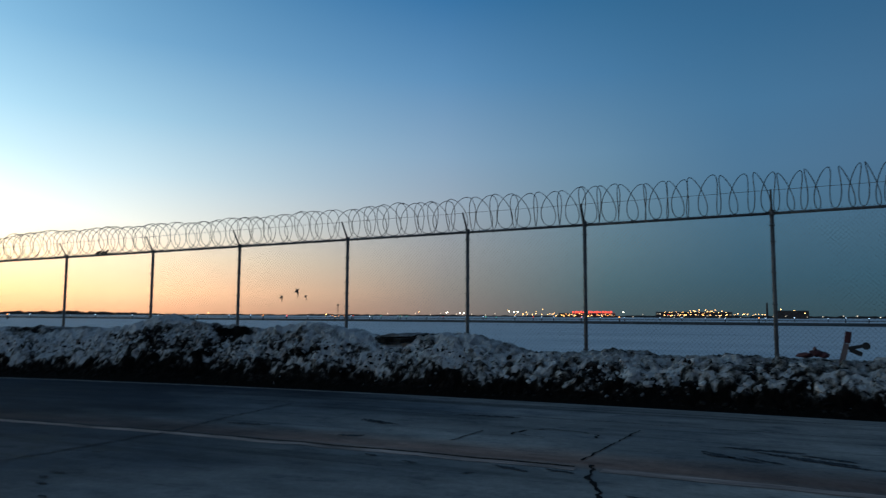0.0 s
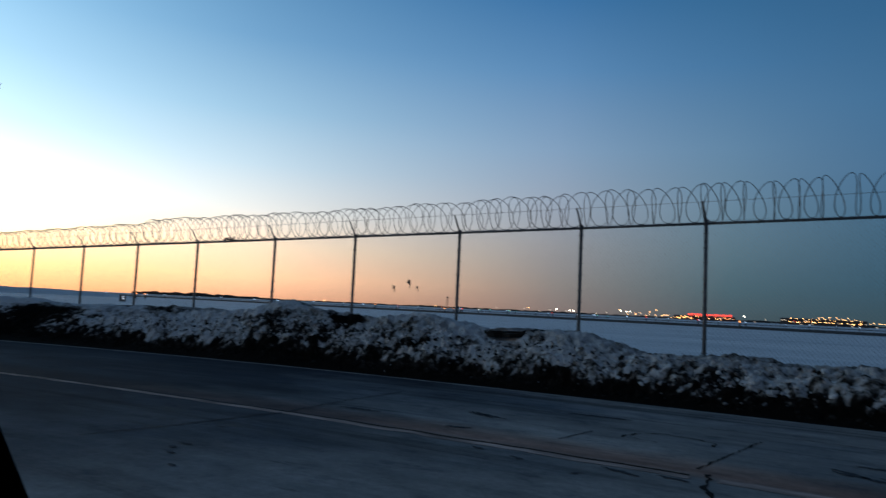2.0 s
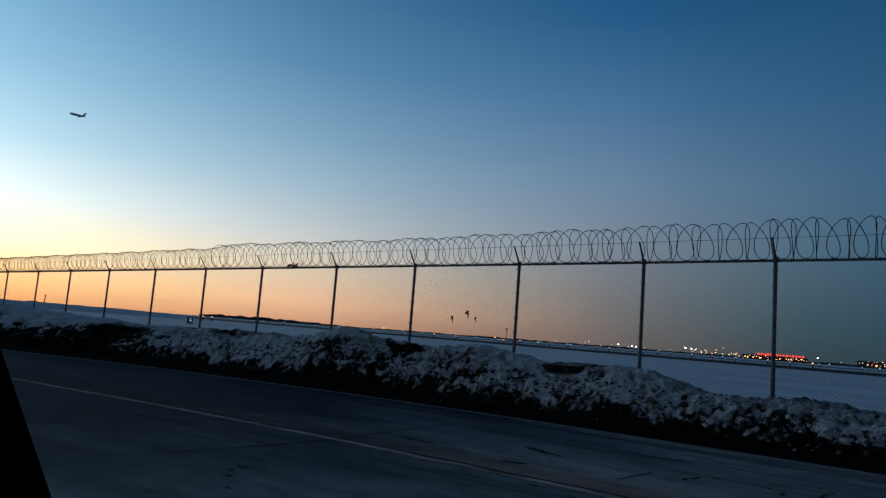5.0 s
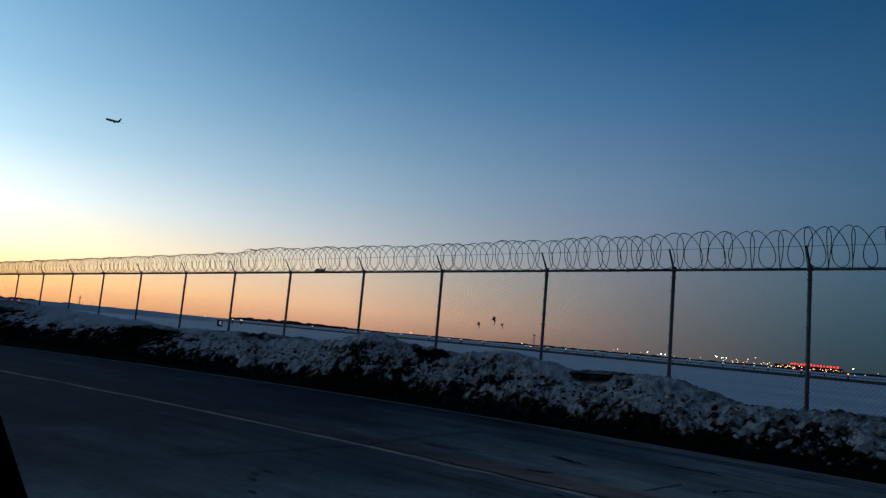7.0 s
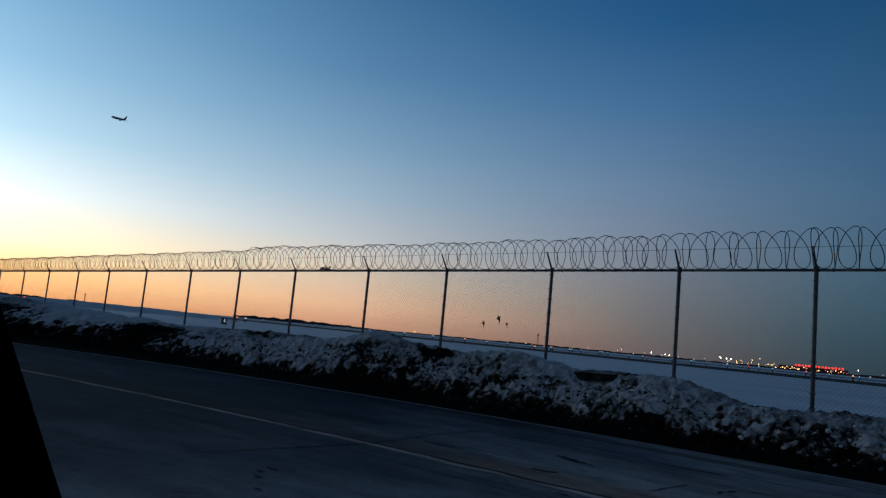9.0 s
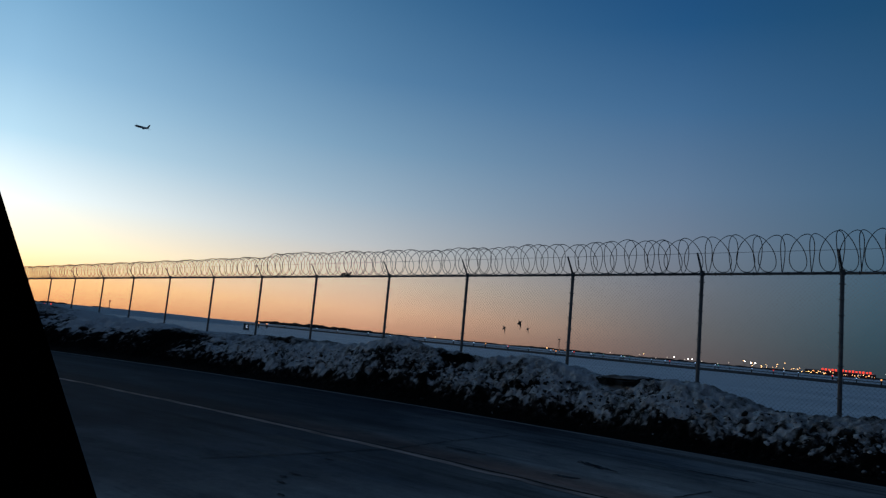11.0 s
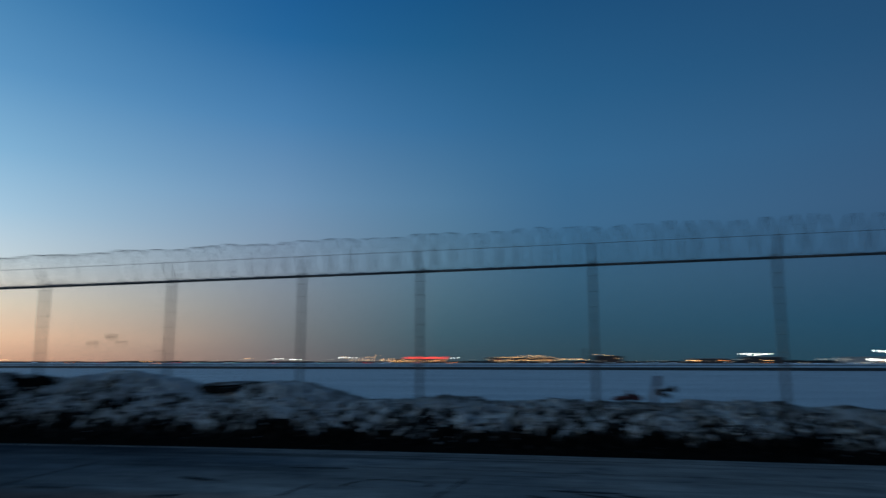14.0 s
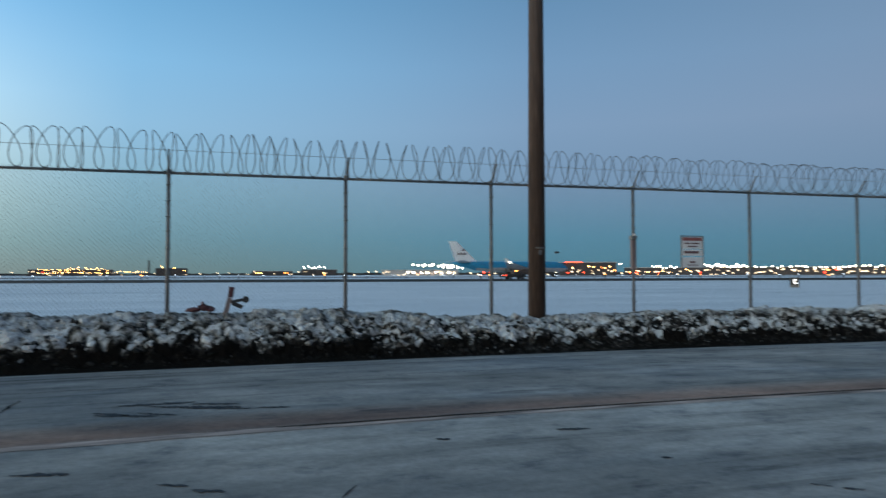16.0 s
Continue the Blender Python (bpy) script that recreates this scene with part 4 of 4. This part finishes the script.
def build_jet():
    d, az = 400.0, radians(25.85)
    at = pose(d * math.sin(az), d * math.cos(az), FIELD_Z - 0.1, 0, 0, -3)
    j = thing("wide_body_jet", at, "parked wide-body airliner, blue above pale belly, white fin", "airliner")
    hull = lathe_x([(33.5, 0.3, 0.3, 4.7), (32.6, 1.2, 1.2, 4.9), (30.5, 2.2, 2.2, 5.2), (27, 2.9, 2.85, 5.45), (18, 3.1, 2.95, 5.5), (11, 3.1, 2.9, 5.5), (-14, 3.1, 2.85, 5.5), (-22, 2.7, 2.4, 5.9), (-30, 1.3, 1.3, 7.0), (-34.5, 0.4, 0.4, 7.6)], 28)
    for f in hull.faces:
        f.material_index = 1 if f.calc_center_median().z < 4.6 else 0
    part("fuselage", hull, [M_BLUE, M_HULL], j, "blue upper hull over a pale belly", smooth=True)
    part("fin", wing(-20, 13, -32.5, 4.5, 7.6, 19.2, 0, 0, 0.9, True), M_WHITE, j, "white tail fin")
    for x, z, w, h in ((-31.4, 12.4, 1.3, 1.0), (-29.6, 12.4, 1.3, 1.0), (-27.9, 12.4, 1.3, 1.0), (-28.6, 14.3, 2.2, 0.4), (-28.6, 14.9, 1.2, 0.5)):
        part("emblem", box((x, -0.5, z), (w, 0.1, h)), M_INK, j, "dark airline emblem bar")
    part("windscreen", box((30.6, 0, 6.3), (1.6, 3.0, 0.7), bevel=0.2), M_LITTER, j, "dark cockpit windows")
    for sg in (-1, 1):
        part("wing", wing(9, 13, -12, 4, sg * 3, sg * 29, 4.6, 7.2, 1.2), M_HULL, j)
        part("winglet", shifted(wing(-12.5, 3.4, -15.2, 1.4, 0, 2.2, 0, 0, 0.2, True), (0, sg * 29, 7.2)), M_WHITE, j, "white wing tip")
        part("stabiliser", wing(-25, 8, -32, 3, sg * 1.2, sg * 11, 7.8, 8.6, 0.5), M_HULL, j)
        part("engine", shifted(lathe_x([(6, 1.35, 1.35, 2.6), (5, 1.6, 1.6, 2.6), (2, 1.35, 1.35, 2.6), (0.2, 0.6, 0.6, 2.6)], 16), (0, sg * 10, 0)), M_DARK, j, "dark engine pod", smooth=True)
        for x in (-2, -5):
            part("landing_gear", gear(x, sg * 3.2), M_TYRE, j, "dark main landing gear")
        part("beacon", box((-13.5, sg * 29.3, 7.2), (0.5, 0.3, 0.25)), G_WHITE, j, "lit white wing light")
    part("landing_gear", gear(25, 0), M_TYRE, j, "dark nose landing gear")


def shifted(bm, v):
    bmesh.ops.translate(bm, verts=bm.verts, vec=v)
    return bm


def gear(x, y):
    bm = bmesh.new()
    add_rod(bm, (x, y, 0.6), (x, y, 4.4), 0.25)
    for dx in (-0.75, 0.75):
        for dy in (-0.6, 0.6):
            add_rod(bm, (x + dx, y + dy - 0.22, 0.65), (x + dx, y + dy + 0.22, 0.65), 0.65, sides=14)
    return bm


build_jet()


def build_departing():
    d, az, el = 1400.0, radians(-67.9), radians(13.35)
    place = (d * math.cos(el) * math.sin(az), d * math.cos(el) * math.cos(az), 1.35 + d * math.sin(el))
    at = pose(*place) @ pose(0, 0, 0, 0, 0, 200) @ pose(0, 0, 0, 0, -13, 0)
    j = thing("departing_airliner", at, "small twin-engined airliner climbing away in the dusk", "airliner")
    hull = lathe_x([(18, 0.2, 0.2, -0.3), (17, 1.2, 1.2, -0.1), (14, 1.9, 1.95, 0), (-8, 1.9, 1.95, 0), (-14, 1.1, 1.2, 0.6), (-18, 0.25, 0.3, 1.2)], 18)
    part("fuselage", hull, M_HULL, j, smooth=True)
    part("fin", wing(-11, 6, -16.5, 2.5, 1.4, 7.6, 0, 0, 0.4, True), M_DARK, j, "dark tail fin")
    for sg in (-1, 1):
        part("wing", wing(4, 7, -4.5, 1.8, sg * 1.7, sg * 16, -0.9, 0.6, 0.6), M_DARK, j)
        part("stabiliser", wing(-13, 3.6, -16.4, 1.5, sg * 0.8, sg * 6.4, 1.0, 1.5, 0.25), M_DARK, j)
        part("engine", shifted(lathe_x([(3.4, 0.8, 0.8, -1.8), (2.6, 0.95, 0.95, -1.8), (0, 0.75, 0.75, -1.8), (-1, 0.4, 0.4, -1.8)], 12), (0, sg * 5, 0)), M_DARK, j, smooth=True)


build_departing()


# ---- far side of the airfield ----
def polar(az, dist, z=FIELD_Z):
    a = radians(az)
    return (dist * math.sin(a), dist * math.cos(a), z)


def far_ridge(name, az0, az1, dist, heights, mat, label, category, seed, rough=0.5, kind="stuff"):
    """A long low bank or wood in the distance, a closed strip with an uneven top."""
    n = max(24, int((az1 - az0) * 14))
    az = np.linspace(az0, az1, n)
    hs = np.interp(np.linspace(0, 1, n), np.linspace(0, 1, len(heights)), heights)
    hs = hs * (1 - rough + 2 * rough * fbm(az * 2.5, az * 0 + seed, 4))
    v, f = [], []
    for a, h in zip(az, hs):
        v += [polar(a, dist, FIELD_Z - 0.2), polar(a, dist + 6, FIELD_Z + max(h, 0.02)), polar(a, dist + 30, FIELD_Z - 0.2)]
    for i in range(n - 1):
        a, b = 3 * i, 3 * i + 3
        f += [(a, b, b + 1, a + 1), (a + 1, b + 1, b + 2, a + 2)]
    ob = from_arrays(name, v, f, mat, smooth=False)
    tagged(ob, label, category, kind=kind)


far_ridge("snow_berm", -76, -57.3, 170, [1.0, 1.1, 1.25, 1.3, 1.25, 1.2, 0.9, 0.1], M_FIELD, "long low heap of ploughed snow across the field", "snow heap", 2.0, 0.06)
far_ridge("far_woods", -58, -46, 1500, [5, 6.5, 6, 5, 4, 2], M_TREE, "dark bare woods on the horizon", "woods", 5.0)
far_ridge("far_woods", -90, -68, 1300, [7, 5, 6, 4, 3], M_TREE, "dark bare woods on the horizon", "woods", 9.0)
far_ridge("far_woods", -47, -18, 2200, [3, 4, 3.5, 5, 4, 5, 4, 4], M_TREE, "dark bare woods on the horizon", "woods", 12.0)
far_ridge("far_woods", -19, 60, 2000, [4, 5, 5, 6, 6, 7, 8, 7, 6], M_TREE, "dark bare woods on the horizon", "woods", 15.0)


def building(name, az0, az1, dist, height, label, mat=None, roof=True, windows=0, lit=None):
    mid, w = (az0 + az1) / 2, 2 * dist * math.tan(radians(az1 - az0) / 2)
    b = thing(name, pose(*polar(mid, dist), 0, 0, -mid), label, "building")
    part("wall", box((0, 10, height / 2), (w, 20, height)), mat or M_DARK, b)
    if roof:
        part("roof", box((0, 10, height + 0.3), (w + 1.2, 21, 0.6)), M_ROOF, b, "pale snow-dusted roof")
    rng = random.Random(int(az0 * 10) + windows)
    for i in range(windows):
        if rng.random() < 0.35:
            continue
        glowing = rng.choice((lit or G_WARM, lit or G_WARM, G_ORANGE, G_DIM, G_DIM))
        part("window", box((-w / 2 + (i + 0.5) * w / windows, -0.2, height * rng.uniform(0.35, 0.7)), (w / windows * rng.uniform(0.15, 0.5), 0.3, height * rng.uniform(0.05, 0.12))), glowing, b, "lit window")
    return b


building("hangar", -1.4, 0.85, 900, 9.2, "dark flat-roofed hangar with lamps on its roof", roof=False)
building("terminal", -16.9, -12.6, 1150, 6.5, "low terminal with lit windows under red lettering", windows=26, lit=G_WARM)
building("terminal", -9.6, -4.2, 1150, 9, "low terminal with lit windows", windows=22, lit=G_WARM)
building("terminal", 5.5, 8.6, 1000, 6, "low dark airfield building", windows=3)
building("terminal", 9.2, 12.0, 1000, 8, "low dark airfield building", windows=4)
building("terminal", 15.5, 21.6, 800, 6, "long low lit airfield building", mat=M_ROOF, windows=16, lit=G_WHITE)
lit_terminal = building("terminal", 29.5, 33.9, 620, 11, "orange-lit terminal with a red roof edge", windows=18, lit=G_ORANGE)
building("terminal", 34.5, 56, 900, 9, "long low terminal behind floodlights", windows=30, lit=G_DIM)

# red roof lettering that cannot be read, as plain glowing bars
for k in range(15):
    az = -15.8 + k * 0.205
    p = polar(az, 1148, 7.0)
    s = tagged(mesh_object("roof_sign", box((0, 0, 1.6), (2.3, 0.6, 2.4 + 0.7 * math.sin(k * 2.3)), bevel=0.2), G_RED), "glowing red roof sign character, illegible", "sign", group="red sign on the terminal")
    s.matrix_basis = pose(p[0], p[1], p[2], 0, 0, -az)
part("roof_edge_light", box((-11.5, -0.6, 11.5), (14, 0.6, 0.6)), G_RED, lit_terminal, "red light strip along the roof edge")


def chimney():
    p = thing("chimney", pose(*polar(-1.85, 900)), "slim dark chimney beside the hangar", "chimney")
    part("stack", rod((0, 0, 0), (0, 0, 18), 1.2, 1.0, 12), M_DARK, p)


chimney()


def lamp_master(name, mat, height, size, label, group):
    t = thing(name, (0, 0, 0), label, "floodlight", group)
    part("mast", rod((0, 0, 0), (0, 0, height), 0.14, 0.09, 6), M_DARK, t)
    bm = bmesh.new()
    bmesh.ops.create_icosphere(bm, subdivisions=2, radius=size, matrix=pose(0, 0, height))
    part("lamp", bm, mat, t, "glowing lamp", smooth=True)
    return t


def row_of_lamps(name, mat, size, spots, label, group):
    """spots: (azimuth, distance, height)."""
    masters = {}
    rng = random.Random(len(spots))
    for az, dist, h in spots:
        key = round(h)
        at = pose(*polar(az, dist))
        if key not in masters:
            masters[key] = lamp_master(name, mat, key, size, label, group)
            masters[key].matrix_basis = at
        else:
            copy_thing(masters[key], at @ Matrix.Scale(rng.uniform(0.86, 1.1), 4))


def spread(az0, az1, n, dist, h0, h1, seed):
    rng = random.Random(seed)
    return [(az0 + (az1 - az0) * (i + rng.uniform(0.15, 0.85)) / n, dist * rng.uniform(0.94, 1.06), rng.uniform(h0, h1)) for i in range(n)]


WARM = spread(-21, -17, 8, 950, 5, 10, 1) + spread(-16.8, -12.8, 12, 1000, 2, 6, 2) + spread(-20.4, -15.6, 12, 940, 2, 5, 14)
WARM += spread(-9.0, -4.5, 17, 1000, 7.6, 8.4, 3) + spread(-8.6, -4.6, 12, 980, 3.6, 4.4, 5) + spread(-7.4, -5.2, 6, 1000, 9.6, 10.4, 6) + spread(-4.1, -1.9, 10, 950, 4.6, 5.4, 4)
WARM += [(-27.9, 900, 6), (-0.95, 890, 10), (-0.1, 890, 10), (0.6, 885, 6), (-44, 800, 3), (-35.2, 700, 2)] + spread(30.2, 33.6, 8, 610, 6.6, 7.4, 15) + spread(34.5, 40, 7, 700, 3, 5, 12)
row_of_lamps("apron_floodlight", G_WARM, 0.44, WARM, "sodium floodlight on a mast across the airfield", "warm apron lights")
COOL = [(-25.7, 1000, 6), (-24.7, 1000, 5), (-24.4, 1000, 5), (-20.8, 1000, 8), (-20.4, 1000, 8), (-20.1, 1000, 8), (-12.0, 1000, 8)]
COOL += spread(9.2, 11.2, 6, 850, 9.6, 10.4, 20) + spread(17.9, 22.0, 13, 700, 9.6, 10.4, 21) + spread(20.2, 22.2, 5, 690, 7.6, 8.4, 25) + spread(17.2, 21.5, 8, 700, 2.6, 3.4, 26)
COOL += spread(36.4, 38.8, 9, 800, 8.6, 9.4, 22) + spread(40.3, 43.3, 20, 750, 8.6, 10.4, 23) + spread(43.6, 55, 30, 850, 8.6, 9.4, 24) + [(34.2, 700, 11)]
row_of_lamps("apron_floodlight", G_WHITE, 0.62, COOL, "white floodlight on a mast across the airfield", "white apron lights")
row_of_lamps("hazard_light", G_RED, 0.4, [(23.6, 300, 2), (24.1, 300, 2), (30.2, 400, 2), (31.4, 400, 2), (35.4, 380, 2), (37.0, 400, 2), (40.0, 420, 2), (48.3, 350, 2), (49.0, 350, 3), (-8.7, 800, 4), (34.9, 400, 2)], "red hazard light on a short mast", "red hazard lights")
row_of_lamps("apron_lamp", G_DIM, 0.5, spread(13, 34, 26, 480, 1, 3.4, 41) + spread(34, 54, 40, 520, 1, 4.4, 42) + spread(-32, 12, 40, 750, 1, 4.4, 43), "dim apron lamp across the snowy airfield", "dim apron lamps")
row_of_lamps("runway_light", G_BLUE, 0.10, spread(-60, 50, 60, 200, 0.9, 1.4, 31), "small bluish taxiway edge light in the snow", "taxiway lights")
row_of_lamps("runway_light", G_ORANGE, 0.11, [(-57.7, 160, 1), (-57.1, 160, 1), (-40, 165, 1), (-34.7, 300, 1), (-34.2, 305, 1), (-33.8, 300, 1), (-12.3, 125, 1), (-2.4, 150, 1), (-34.5, 140, 1), (23.4, 200, 1), (24, 200, 1), (35.5, 180, 1), (37, 180, 1), (40, 170, 1), (48.5, 150, 1), (11, 190, 1), (33, 170, 1)], "amber runway guard light in the snow", "runway guard lights")

row_of_lamps("runway_light", G_GREEN, 0.11, [(-31.6, 230, 1), (-30.9, 232, 1), (-29.4, 235, 1), (-28.9, 236, 1), (-22.6, 225, 1), (-21.8, 226, 1)], "green taxiway light in the snow", "green taxiway lights")
row_of_lamps("runway_light", G_RED, 0.13, [(-72.0, 150, 1), (-72.4, 150, 1), (-38.2, 210, 1), (-33.1, 220, 1), (-26.0, 215, 1), (-18.9, 205, 1), (-15.2, 200, 1)], "small red airfield light in the snow", "red airfield lights")


def runway_board(az, dist):
    s = thing("runway_board", pose(*polar(az, dist), 0, 0, -az), "small black runway board with a pale mark", "airfield sign", "runway boards")
    part("panel", box((0, 0, 0.5), (0.68, 0.12, 0.62)), M_LITTER, s)
    part("mark", box((0.06, -0.08, 0.62), (0.22, 0.04, 0.1)), G_MARK, s, "lit white mark")
    part("mark", box((-0.01, -0.08, 0.45), (0.1, 0.04, 0.24)), G_MARK, s, "lit white mark")
    part("mark", box((0.1, -0.08, 0.34), (0.26, 0.04, 0.1)), G_MARK, s, "lit white mark")
    part("leg", box((0, 0, 0.1), (0.7, 0.06, 0.25)), M_STEEL, s)


runway_board(-58.6, 95)
runway_board(46.3, 64)


def tower(az, dist, h):
    t = thing("lattice_mast", pose(*polar(az, dist)), "thin lattice mast on the far side of the airfield", "mast")
    for sx in (-1, 1):
        part("leg", rod((sx * 1.2, 0, 0), (sx * 0.5, 0, h), 0.25, sides=4), M_DARK, t)
    for k in range(5):
        part("brace", box((0, 0, h * (k + 0.8) / 5), (2.0, 0.3, 0.3)), M_DARK, t)
    part("head", box((0, 0, h), (2.6, 1.2, 1.6)), M_DARK, t)


tower(-34.3, 900, 14)
tower(-68.3, 1000, 11)


def service_truck(az, dist, turn):
    t = thing("service_truck", pose(*polar(az, dist, FIELD_Z + 0.05), 0, 0, turn), "dark airfield pickup truck on the taxiway", "truck")
    part("body", box((0, 0, 0.78), (4.6, 1.8, 0.6), bevel=0.08), M_LITTER, t)
    part("cabin", box((0.5, 0, 1.38), (1.9, 1.65, 0.66), bevel=0.14), M_DARK, t)
    for x in (-1.45, 1.45):
        for y in (-0.8, 0.8):
            wheel = part("wheel", rod((x, y - 0.12, 0.38), (x, y + 0.12, 0.38), 0.38, sides=16), M_TYRE, t)
            part("rim", rod((x, y - 0.13 if y < 0 else y + 0.05, 0.38), (x, y - 0.05 if y < 0 else y + 0.13, 0.38), 0.2, sides=10), M_STEEL, wheel)
    for y in (-0.65, 0.65):
        part("tail_light", box((-2.32, y, 0.9), (0.05, 0.22, 0.16)), G_RED, t, "lit red tail light")
    part("beacon", box((0.4, 0, 1.78), (0.3, 0.5, 0.14), bevel=0.03), G_ORANGE, t, "amber roof beacon")


service_truck(26.0, 150, 4)


def antenna_mast(az, dist, h):
    t = thing("antenna_mast", pose(*polar(az, dist)), "slim mast with a dark drum head", "mast")
    part("pole", rod((0, 0, 0), (0, 0, h), 0.12, 0.08, 6), M_DARK, t)
    part("drum", rod((-1.6, 0, h), (1.6, 0, h), 0.8, sides=14), M_DARK, t)


antenna_mast(29.35, 560, 18.0)
